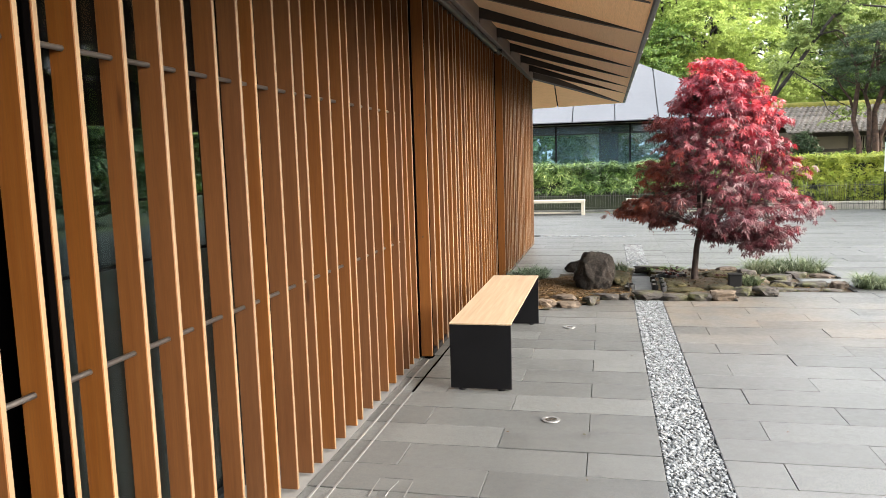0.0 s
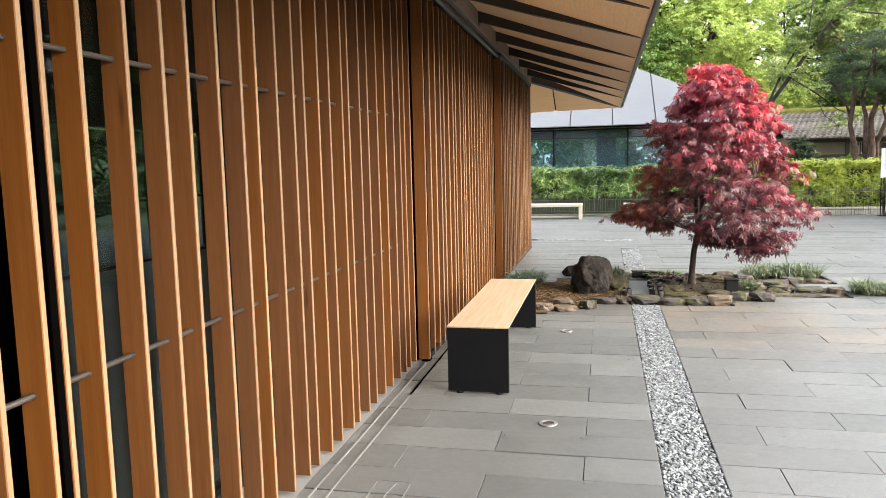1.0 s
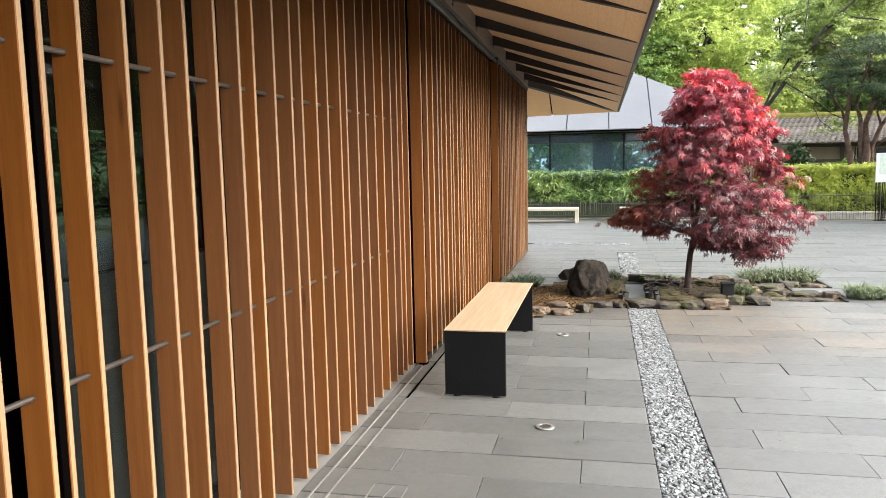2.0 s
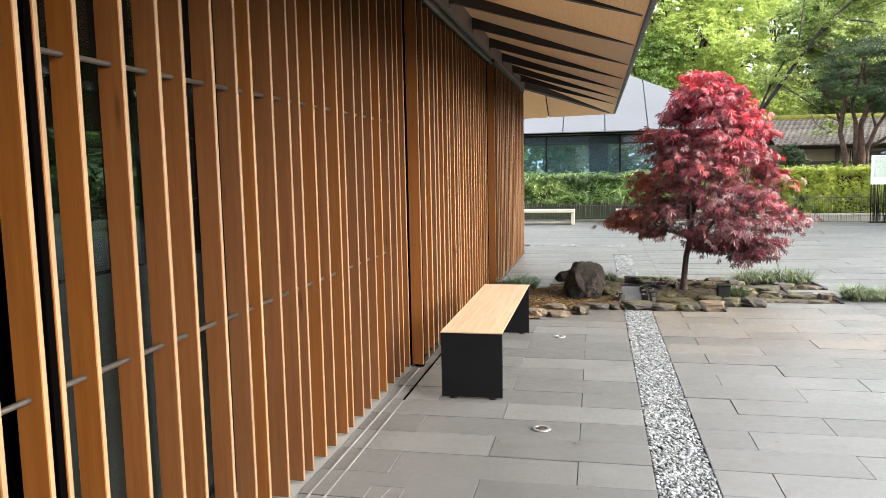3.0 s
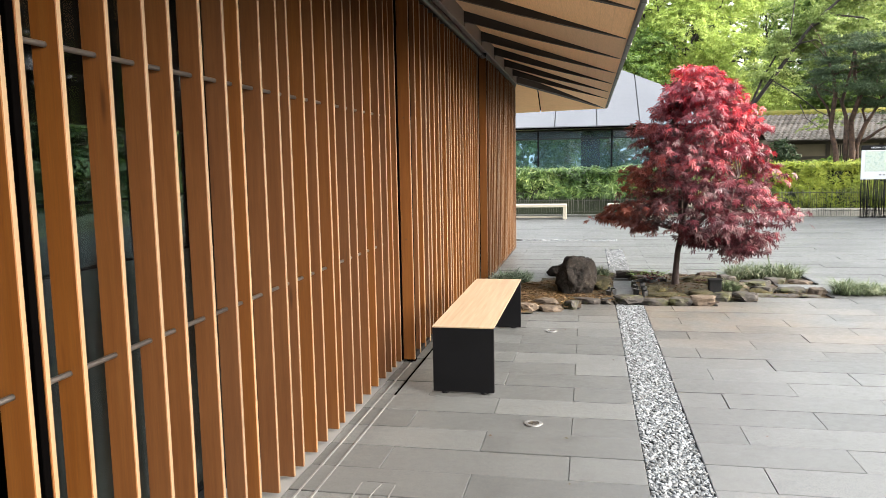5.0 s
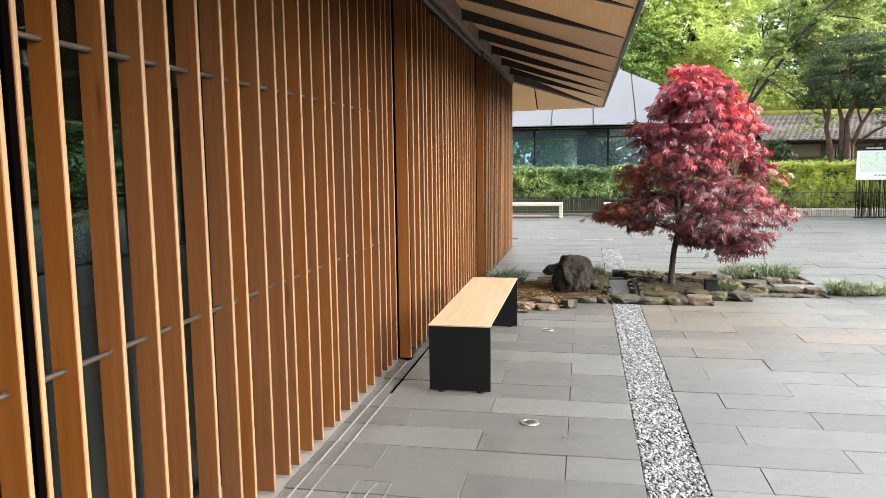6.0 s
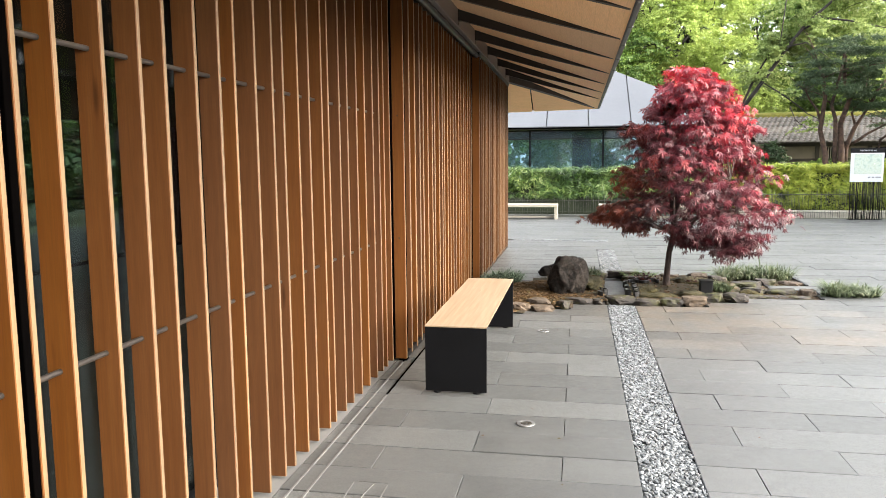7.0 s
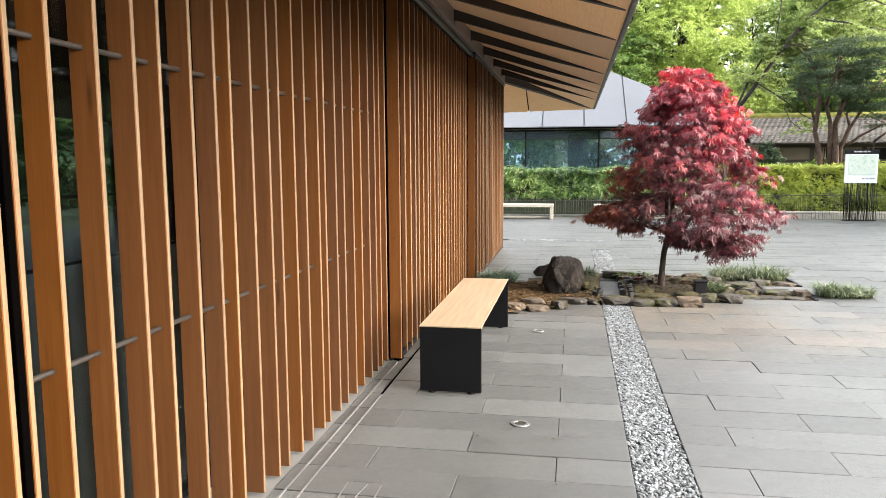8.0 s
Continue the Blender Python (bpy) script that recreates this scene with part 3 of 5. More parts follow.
# dark plate along the wall head, between the beams
for a, b in zip(edges, edges[1:]):
    b2 = min(b, HIP_Y)
    part("wall_plate", boxes((0.03, 0.19, a + 0.032, b2 - 0.032, WALL_TOP + 0.055, IN_Z - 0.01), bevel=0.004), PLATE_BROWN, roof, "dark brown steel plate over the wall")
part("head_rail", boxes((-0.12, 0.20, WALL_Y0, WALL_Y1, WALL_TOP + 0.045, WALL_TOP + 0.066), bevel=0.003), PLATE_BROWN, roof)
bm = bmesh.new()
tube(bm, [(0.135, 2.0, WALL_TOP + 0.005), (0.135, 9.75, WALL_TOP + 0.005)], [0.032, 0.032], 14)
part("door_rail", bm, RAIL, roof, "round steel rail of the sliding doors")
# roof skin and gutter
skin = [(EAVE_X + 0.045, EAVE_Y0, EAVE_Z + 0.05), (EAVE_X + 0.045, EAVE_Y + 0.05, EAVE_Z + 0.05), (-3.0, EAVE_Y - 4.8, EAVE_Z + 1.62), (-3.0, EAVE_Y0, EAVE_Z + 1.62)]
part("roof_sheet", sheet(skin, 0.05), ZINC, roof, "pale folded metal roofing")
skin = [(EAVE_X + 0.045, EAVE_Y + 0.05, EAVE_Z + 0.05), (-7.8, EAVE_Y + 0.05, EAVE_Z + 0.05), (-3.0, EAVE_Y - 4.8, EAVE_Z + 1.62)]
part("roof_sheet", sheet(skin, 0.05), ZINC, roof)
skin = [(-7.8, EAVE_Y0, EAVE_Z + 0.05), (-7.8, EAVE_Y + 0.05, EAVE_Z + 0.05), (-3.0, EAVE_Y - 4.8, EAVE_Z + 1.62), (-3.0, EAVE_Y0, EAVE_Z + 1.62)]
part("roof_sheet", sheet(skin, 0.05), ZINC, roof)
part("fascia", boxes((EAVE_X, EAVE_X + 0.012, EAVE_Y0, EAVE_Y, EAVE_Z - 0.01, EAVE_Z + 0.06)), STEEL_DARK, roof)
gutter_edges = [EAVE_Y0 + 0.9 * i for i in range(20)] + [EAVE_Y - 0.12]
for a, b in zip(gutter_edges, gutter_edges[1:]):
    part("gutter", boxes((EAVE_X + 0.013, EAVE_X + 0.049, a + 0.003, b - 0.003, EAVE_Z + 0.0, EAVE_Z + 0.070), bevel=0.010, segments=2), GUTTER, roof, "grey metal gutter")
    part("gutter_strap", boxes((EAVE_X + 0.011, EAVE_X + 0.053, b - 0.012, b + 0.008, EAVE_Z - 0.004, EAVE_Z + 0.074), bevel=0.006), GUTTER, roof, "steel strap round the gutter")


# ---- bench by the wall ----
def build_bench():
    b = thing("bench", "low bench with a light wood top on black steel plate legs", "bench", at=(0.613, 4.945, 0))
    w, ln = 0.212, 2.06
    part("seat", boxes((-w, w, 0, ln, 0.454, 0.463), bevel=0.002, segments=2), BENCH_WOOD, b, "planed light wood plank top")
    for y in (0.004, ln - 0.034):
        leg = part("leg", boxes((-w + 0.002, w - 0.002, y, y + 0.03, 0.009, 0.4535), bevel=0.0015), STEEL_BLACK, b, "black steel end plate")
        for x in (-0.13, 0.14):
            bm = bmesh.new()
            tube(bm, [(x, y + 0.015, 0.0), (x, y + 0.015, 0.010)], [0.026, 0.022], 14)
            part("foot", bm, STEEL_BLACK, leg)
    part("frame", boxes((-w + 0.05, w - 0.05, 0.035, ln - 0.035, 0.41, 0.4535), bevel=0.002), STEEL_BLACK, b)
    return b


build_bench()


# ---- stones, gravel and soil of the planted bed ----
def rock_mesh(seed, sx, sy, sz, rough=0.28, detail=2, flat=0.0):
    """A weathered stone: a ball cut by a few planes and roughened, resting on z = 0."""
    r = random.Random(seed)
    bm = bmesh.new()
    bmesh.ops.create_icosphere(bm, subdivisions=detail, radius=1)
    planes = []
    for _ in range(9 if detail < 4 else 5):
        d = Vector((r.gauss(0, 1), r.gauss(0, 1), r.gauss(0, 0.8))).normalized()
        planes.append((d, r.uniform(0.58, 0.88) if detail < 4 else r.uniform(0.72, 0.92)))
    if flat:
        planes.append((Vector((r.uniform(-0.1, 0.1), r.uniform(-0.1, 0.1), 1)).normalized(), flat))
    off = Vector((r.uniform(0, 50), r.uniform(0, 50), r.uniform(0, 50)))
    for v in bm.verts:
        p = v.co.copy()
        for d, h in planes:
            k = p.dot(d) - h
            if k > 0:
                p -= d * k * 0.9
        p *= 1 + rough * (noise.noise(p * 1.9 + off) * 0.6 + noise.noise(p * 5.1 + off) * 0.34 + noise.noise(p * 13.0 + off) * 0.16)
        v.co = Vector((p.x * sx, p.y * sy, max(p.z, -0.55) * sz + 0.5 * sz))
    zmin = min(v.co.z for v in bm.verts)
    for v in bm.verts:
        v.co.z -= zmin
    for f in bm.faces:
        f.smooth = detail > 3
    return bm


def bed_height(x, y):
    e = min(x - 0.42, 4.2 - x, y - 7.75, 10.45 - y)
    h = 0.014 + 0.022 * max(0, min(1, e / 0.5))
    h -= 0.032 * max(0.0, min(1.0, (x - 3.0) / 0.35))                          # the soil sinks below the paving at the tip
    h += 0.014 * noise.noise(Vector((x * 2.1, y * 2.1, 3))) + 0.012 * noise.noise(Vector((x * 9, y * 9, 1)))
    h += 0.10 * math.exp(-((x - 1.62) ** 2 / 0.05 + (y - 9.35) ** 2 / 0.09))     # moss bank beside the boulder
    h += 0.012 * math.exp(-((x - 2.5) ** 2 / 0.4 + (y - 9.4) ** 2 / 0.3))
    if 1.74 < x < 1.99 and y > 8.2:
        h = -0.03                                                             # stone runnel
    return h


def in_bed(x, y, pad=0.0):
    k = int((y - Y0) / COURSE)
    if k not in BED_ROWS:
        return False
    a, b = BED_ROWS[k]
    return a + pad < x < b - pad


# soil follows the stepped outline: only cells inside the bed are kept
step = 0.035
cells, soil_v, soil_f = {}, [], []


def soil_vert(i, j):
    if (i, j) not in cells:
        cells[(i, j)] = len(soil_v)
        x, y = 0.36 + i * step, 7.60 + j * step
        soil_v.append((x, y, bed_height(x, y)))
    return cells[(i, j)]


for j in range(92):
    for i in range(115):
        cx, cy = 0.36 + (i + 0.5) * step, 7.60 + (j + 0.5) * step
        if in_bed(cx, cy, -0.02):
            soil_f.append((soil_vert(i, j), soil_vert(i + 1, j), soil_vert(i + 1, j + 1), soil_vert(i, j + 1)))
bed = part("planting_bed", mesh_from("planting_bed", soil_v, soil_f, True), SOIL)
tagged(bed, "bed of brown needles, soil and patchy moss", "soil", kind="structure")

# tufts of moss and fallen needles on the soil
rng = random.Random(12)
vs, fs = [], []
for _ in range(5200):
    x, y = rng.uniform(0.4, 4.2), rng.uniform(7.65, 10.4)
    if not in_bed(x, y, 0.03) or (1.72 < x < 2.02):
        continue
    z = bed_height(x, y) + rng.uniform(0.001, 0.012)
    a, ln, t = rng.uniform(0, math.tau), rng.uniform(0.02, 0.05), rng.uniform(-0.4, 0.4)
    dx, dy = math.cos(a) * ln, math.sin(a) * ln
    o = len(vs)
    vs += [(x, y, z), (x + dx - dy * 0.12, y + dy + dx * 0.12, z + ln * t), (x + dx * 1.1, y + dy * 1.1, z + ln * t), (x + dx * 0.5 + dy * 0.16, y + dy * 0.5 - dx * 0.16, z + 0.004)]
    fs.append((o, o + 3, o + 2, o + 1))
LITTER = leaf("needle_litter", [(0.0, (0.03, 0.016, 0.006)), (0.4, (0.10, 0.050, 0.016)), (0.7, (0.06, 0.048, 0.012)), (1.0, (0.18, 0.095, 0.035))], 0.8, 0.1)
tagged(part("needle_litter", mesh_from("needle_litter", vs, fs), LITTER), "fallen brown needles and scraps on the soil", "litter", kind="stuff")

# a thicker drift of dry orange-brown needles between the wall and the boulder
vs, fs = [], []
for _ in range(9000):
    x, y = rng.uniform(0.4, 1.72), rng.uniform(7.65, 9.5)
    if not in_bed(x, y, 0.03) or rng.random() < (x - 0.9) * 0.9:
        continue
    z = bed_height(x, y) + rng.uniform(0.001, 0.014)
    a, ln = rng.uniform(0, math.tau), rng.uniform(0.03, 0.07)
    dx, dy, w = math.cos(a) * ln, math.sin(a) * ln, 0.0016
    o = len(vs)
    vs += [(x - dy / ln * w, y + dx / ln * w, z), (x + dy / ln * w, y - dx / ln * w, z), (x + dx + dy / ln * w, y + dy - dx / ln * w, z + rng.uniform(-0.008, 0.01)), (x + dx - dy / ln * w, y + dy + dx / ln * w, z)]
    fs.append((o, o + 1, o + 2, o + 3))
DRY_NEEDLE = leaf("dry_needle", [(0.0, (0.050, 0.026, 0.008)), (0.5, (0.092, 0.050, 0.015)), (1.0, (0.145, 0.082, 0.027))], 0.7, 0.1)
tagged(part("needle_litter", mesh_from("needle_litter", vs, fs), DRY_NEEDLE), "drift of dry orange-brown conifer needles on the soil", "litter", kind="stuff")


def stone_at(x, y, sx, sy, sz, seed, mat, label, rz=0.0, z=None, name="edging_stone", group="edging stones", flat=0.5, detail=3):
    bm = rock_mesh(seed, sx, sy, sz, 0.36 if detail < 4 else 0.26, detail, flat)
    ob = part(name, bm, mat)
    ob.location = (x, y - (0.03 if z is None else 0), (-0.012 if x < 3.2 else -0.045) if z is None else z)
    ob.rotation_euler = (0, 0, rz)
    return tagged(ob, label, "stone", group)


GREY_L = "flat grey edging stone with moss in its hollows"
TAN_L = "flat tan edging stone on brown needles"
rng = random.Random(31)
# the front edge, from the bench to the far tip of the bed
FRONT_EDGE = [(0.80, 7.86, 0.13, 0.09, 0.10, TAN_STONE), (1.00, 8.13, 0.15, 0.10, 0.10, TAN_STONE), (1.04, 7.84, 0.13, 0.07, 0.08, TAN_STONE),
              (1.27, 8.02, 0.09, 0.10, 0.11, EDGE_STONE), (1.44, 8.31, 0.17, 0.08, 0.08, EDGE_STONE), (1.66, 8.33, 0.08, 0.08, 0.08, EDGE_STONE),
              (1.86, 8.32, 0.16, 0.08, 0.12, EDGE_STONE), (2.14, 8.31, 0.17, 0.08, 0.09, EDGE_STONE), (2.41, 8.32, 0.13, 0.09, 0.10, EDGE_STONE),
              (2.66, 8.33, 0.14, 0.10, 0.13, TAN_STONE), (2.90, 8.66, 0.13, 0.10, 0.11, EDGE_STONE), (3.12, 8.66, 0.14, 0.10, 0.12, EDGE_STONE),
              (3.38, 8.94, 0.14, 0.09, 0.08, EDGE_STONE), (3.64, 8.95, 0.15, 0.08, 0.07, EDGE_STONE), (3.90, 8.95, 0.13, 0.08, 0.07, EDGE_STONE)]
# low stones along the back and the far side
BACK_EDGE = [(3.76, 9.22, 0.16, 0.10, 0.09, EDGE_STONE), (4.02, 9.15, 0.09, 0.10, 0.10, TAN_STONE), (3.45, 9.22, 0.14, 0.10, 0.10, EDGE_STONE),
             (3.2, 9.50, 0.12, 0.12, 0.09, TAN_STONE), (3.45, 9.62, 0.20, 0.13, 0.10, EDGE_STONE), (3.72, 9.88, 0.14, 0.10, 0.10, EDGE_STONE),
             (4.02, 9.90, 0.16, 0.08, 0.07, TAN_STONE), (3.15, 9.85, 0.11, 0.1, 0.10, EDGE_STONE), (2.95, 10.15, 0.12, 0.09, 0.09, TAN_STONE),
             (2.62, 10.22, 0.14, 0.08, 0.06, TAN_STONE), (2.30, 10.22, 0.14, 0.08, 0.07, EDGE_STONE), (1.62, 10.05, 0.18, 0.09, 0.09, EDGE_STONE),
             (2.06, 10.20, 0.24, 0.09, 0.09, EDGE_STONE), (2.12, 9.86, 0.13, 0.09, 0.08, EDGE_STONE)]
for i, (x, y, sx, sy, sz, mat) in enumerate(FRONT_EDGE + BACK_EDGE):
    stone_at(x, y, sx * 1.13, sy * 1.05, sz * (0.80 if y < 9 else 1.0), 100 + i, mat, GREY_L if mat is EDGE_STONE else TAN_L, rng.uniform(-0.3, 0.3))
stone_at(1.31, 8.84, 0.235, 0.25, 0.315, 57, BOULDER, "large dark lichen-spotted boulder on the soil", 0.6, 0.0, "boulder", "boulders", flat=0.80, detail=5)
stone_at(1.11, 10.25, 0.23, 0.16, 0.15, 9, BOULDER, "low dark stone behind the boulder", -0.2, -0.03, "boulder", "boulders", flat=0.6, detail=3)



def moss_cushion(x, y, rx, ry, h, seed):
    bm = bmesh.new()
    bmesh.ops.create_icosphere(bm, subdivisions=4, radius=1)
    for v in bm.verts:
        q = v.co + Vector((seed * 3.1, 0, 0))
        k = 1 + 0.30 * noise.noise(q * 1.6) + 0.12 * noise.noise(q * 5) + 0.06 * noise.noise(q * 14)
        v.co = Vector((v.co.x * rx * k, v.co.y * ry * k, max(-0.3, v.co.z) * h * k))
    for f in bm.faces:
        f.smooth = True
    ob = part("moss_cushion", bm, MOSS)
    ob.location = (x, y, bed_height(x, y) - 0.004)
    return tagged(ob, "soft olive-green moss cushion on the soil", "moss", "moss cushions")


for i, d in enumerate(((1.58, 9.15, 0.15, 0.34, 0.07), (2.30, 8.66, 0.22, 0.13, 0.05), (2.68, 8.70, 0.16, 0.16, 0.06), (2.22, 9.02, 0.14, 0.2, 0.045),
                       (3.06, 9.42, 0.18, 0.14, 0.06), (2.80, 9.72, 0.25, 0.2, 0.05), (3.40, 9.10, 0.14, 0.08, 0.05))):
    moss_cushion(*d, i + 1)

# stone runnel with black roof tiles set on edge
runnel = part("stone_runnel", boxes((1.745, 1.985, 8.42, 9.75, -0.055, 0.018), bevel=0.01), stone("runnel_stone", [(0.3, (0.055, 0.055, 0.056)), (0.7, (0.12, 0.12, 0.118))], 8, 0.6, 0.01))
tagged(runnel, "grey stone runnel crossing the bed", "stone channel", kind="structure")


def roof_tile(x, y, rz, h=0.09):
    """A curved black clay tile standing on edge."""
    bm = bmesh.new()
    n, r, t = 12, 0.068, 0.013
    rings = []
    for i in range(n + 1):
        a = math.pi * (0.05 + 0.9 * i / n)
        c, s = math.cos(a), math.sin(a)
        rings.append([bm.verts.new((c * q, s * q, z)) for q, z in ((r, -0.04), (r, h), (r - t, h), (r - t, -0.04))])
    for a, b in zip(rings, rings[1:]):
        for k in range(4):
            bm.faces.new((a[k], b[k], b[(k + 1) % 4], a[(k + 1) % 4]))
    bm.faces.new(rings[0])
    bm.faces.new(rings[-1][::-1])
    bmesh.ops.recalc_face_normals(bm, faces=bm.faces)
    ob = part("roof_tile", bm, CLAY_TILE)
    ob.location, ob.rotation_euler = (x, y, 0.0), (0, 0, rz)
    return tagged(ob, "curved black clay tile standing on edge", "tile", "tiles along the runnel")


for x, y, rz in ((2.04, 8.62, -1.5), (2.02, 8.75, 1.7), (2.05, 8.88, -1.5), (2.03, 9.02, 1.6), (2.05, 9.16, -1.6), (2.03, 9.30, 1.5), (2.10, 9.42, 0.2),
                 (2.22, 9.45, 3.2), (2.34, 9.47, 0.1), (2.20, 9.62, 0.4), (2.32, 9.66, 3.3), (1.71, 8.60, 1.6), (1.70, 8.74, -1.5), (1.71, 8.90, 1.5)):
    roof_tile(x, y, rz)

# dark steel edging where the paving steps round the bed
for d in ((2.765, 2.80, 8.25, 8.52), (3.225, 3.255, 8.55, 8.83), (4.09, 4.13, 8.86, 9.44), (3.69, 3.73, 9.46, 9.75), (4.19, 4.225, 9.80, 10.58)):
    tagged(part("edging_strip", boxes((*d, -0.03, 0.012), bevel=0.003), STEEL_DARK), "dark steel strip edging the paving", "edging", "edging strips")


def pebble_strip(name, x0, x1, y0, y1, density, seed, label, size=(0.0085, 0.0180), hole=None):
    r = random.Random(seed)
    bm = bmesh.new()
    bmesh.ops.create_icosphere(bm, subdivisions=1, radius=1)
    base = np.array([v.co[:] for v in bm.verts])
    tris = np.array([[v.index for v in f.verts] for f in bm.faces])
    bm.free()
    count = int((x1 - x0) * (y1 - y0) * density)
    vs, fs = [], []
    gen = np.random.default_rng(seed)
    for i in range(count):
        x, y = r.uniform(x0, x1), r.uniform(y0, y1)
        if hole and hole(x, y):
            continue
        s = r.uniform(*size)
        sc = np.array([s * r.uniform(0.75, 1.25), s * r.uniform(0.55, 0.95), s * r.uniform(0.35, 0.6)])
        pts = base * (1 + gen.uniform(-0.28, 0.18, (len(base), 1))) * sc
        e = np.array(Euler((r.uniform(-0.5, 0.5), r.uniform(-0.5, 0.5), r.uniform(0, 6.28))).to_matrix())
        pts = pts @ e.T + np.array([min(max(x, x0 + s * 0.5), x1 - s * 0.5), y, r.uniform(-0.016, -0.003)])
        fs.append(tris + len(vs) * len(base))
        vs.append(pts)
    me = mesh_from(name, np.concatenate(vs).tolist(), np.concatenate(fs).tolist())
    return tagged(part(name, me, PEBBLE), label, "gravel", kind="stuff")


pebble_strip("gravel", GX0 + 0.004, GX1 - 0.004, 2.9, 8.24, 9800, 3, "strip of pale grey chippings between the slabs")
pebble_strip("gravel", GX0 + 0.004, GX1 - 0.004, -3.9, 2.9, 1500, 5, "strip of pale grey chippings between the slabs", (0.016, 0.026))
pebble_strip("gravel", GX0 + 0.004, GX1 - 0.004, 10.40, 13.3, 5600, 4, "strip of pale grey chippings between the slabs", (0.014, 0.024))
pebble_strip("gravel", 0.15, 2.0, Y0 + 48 * COURSE + 0.004, Y0 + 49 * COURSE - 0.004, 3400, 6, "narrow cross strip of pale pebbles", (0.018, 0.028))
edge_bar = [part("gravel_edging", boxes((x - 0.002, x + 0.002, -3.9, 8.24, -0.03, 0.001)), STEEL_DARK) for x in (GX1,)]
part("gravel_bed", boxes((GX0, GX1 - 0.004, -3.9, 8.24, -0.027, -0.022)), BED, pavement)
for e in edge_bar:
    tagged(e, "thin steel edge of the gravel strip", "edging", "gravel edges", kind="structure")


# ---- grass clumps and ferns ----
def grass_clump(x, y, rx, ry, h, n, seed, label="low clump of variegated green grass", mat=None):
    """Tufts of arching strap leaves, uneven in height, set close together."""
    r = random.Random(seed)
    vs, fs = [], []
    per = 22
    for _ in range(max(3, n // 46)):
        a, q = r.uniform(0, math.tau), math.sqrt(r.random())
        tx, ty, th = math.cos(a) * q * rx * 0.85, math.sin(a) * q * ry * 0.85, h * r.uniform(0.65, 1.2) * (1.1 - 0.35 * q)
        for i in range(per):
            lean = r.uniform(0, math.tau)
            ln, w = th * r.uniform(0.75, 1.35), r.uniform(0.0035, 0.0068)
            out = ln * r.uniform(0.3, 1.25)
            o = len(vs)
            bx, by = tx + r.gauss(0, 0.012), ty + r.gauss(0, 0.012)
            px, py = -math.sin(lean) * w, math.cos(lean) * w
            droop = r.uniform(0.75, 1.35)
            for t in (0, 0.3, 0.6, 0.85, 1.0):
                cx, cy = bx + math.cos(lean) * out * t, by + math.sin(lean) * out * t
                cz = max(0.004, ln * (t * 1.5 - t * t * droop))
                k = 1 - 0.9 * t * t
                vs += [(cx - px * k, cy - py * k, cz), (cx + px * k, cy + py * k, cz)]
            for k in range(4):
                fs.append((o + 2 * k, o + 2 * k + 1, o + 2 * k + 3, o + 2 * k + 2))
    ob = part("grass_clump", mesh_from("grass_clump", vs, fs), mat or GRASS)
    ob.location = (x, y, max(0.0, bed_height(x, y)) if in_bed(x, y) else 0.0)
    return tagged(ob, label, "grass", "grass clumps")


BLUE_GRASS = leaf("blue_grass", [(0.0, (0.05, 0.085, 0.05)), (0.5, (0.13, 0.185, 0.12)), (1.0, (0.33, 0.40, 0.30))], 0.45, 0.3)
grass_clump(0.48, 9.60, 0.28, 0.26, 0.20, 2000, 1, "clump of blue-green grass against the slatted wall", BLUE_GRASS)
grass_clump(3.78, 10.24, 0.38, 0.20, 0.26, 3200, 2)
grass_clump(3.36, 10.20, 0.22, 0.18, 0.24, 1300, 3)
grass_clump(4.33, 9.15, 0.20, 0.20, 0.21, 1900, 4, "clump of variegated grass growing between the slabs")
grass_clump(4.60, 9.13, 0.20, 0.18, 0.18, 1600, 7, "clump of variegated grass growing between the slabs")
grass_clump(3.05, 9.02, 0.13, 0.13, 0.17, 700, 5)
grass_clump(1.60, 9.75, 0.17, 0.14, 0.17, 600, 6)


def fern(x, y, seed):
    r = random.Random(seed)
    vs, fs = [], []
    for i in range(11):
        a = i * math.tau / 11 + r.uniform(-0.2, 0.2)
        ln, rise = r.uniform(0.13, 0.20), r.uniform(0.05, 0.11)
        for t in [0.25, 0.4, 0.55, 0.7, 0.85, 1.0]:
            for s in (-1, 1):
                c = Vector((math.cos(a) * ln * t, math.sin(a) * ln * t, rise * math.sin(t * 2.2)))
                d = Vector((math.cos(a + s * 0.9), math.sin(a + s * 0.9), -0.15)) * 0.05 * (1.15 - t * 0.7)
                q = Vector((-d.y, d.x, 0)) * 0.22
                o = len(vs)
                vs += [c, c + d * 0.5 + q, c + d, c + d * 0.5 - q]
                fs.append((o, o + 1, o + 2, o + 3))
    ob = part("fern", mesh_from("fern", vs, fs), GREEN_B)
    ob.location = (x, y, bed_height(x, y))
    return tagged(ob, "small green fern at the stones", "fern", "ferns")


fern(2.36, 10.02, 1)
fern(3.14, 10.32, 2)
fern(2.28, 9.95, 3)
fern(2.08, 10.0, 5)

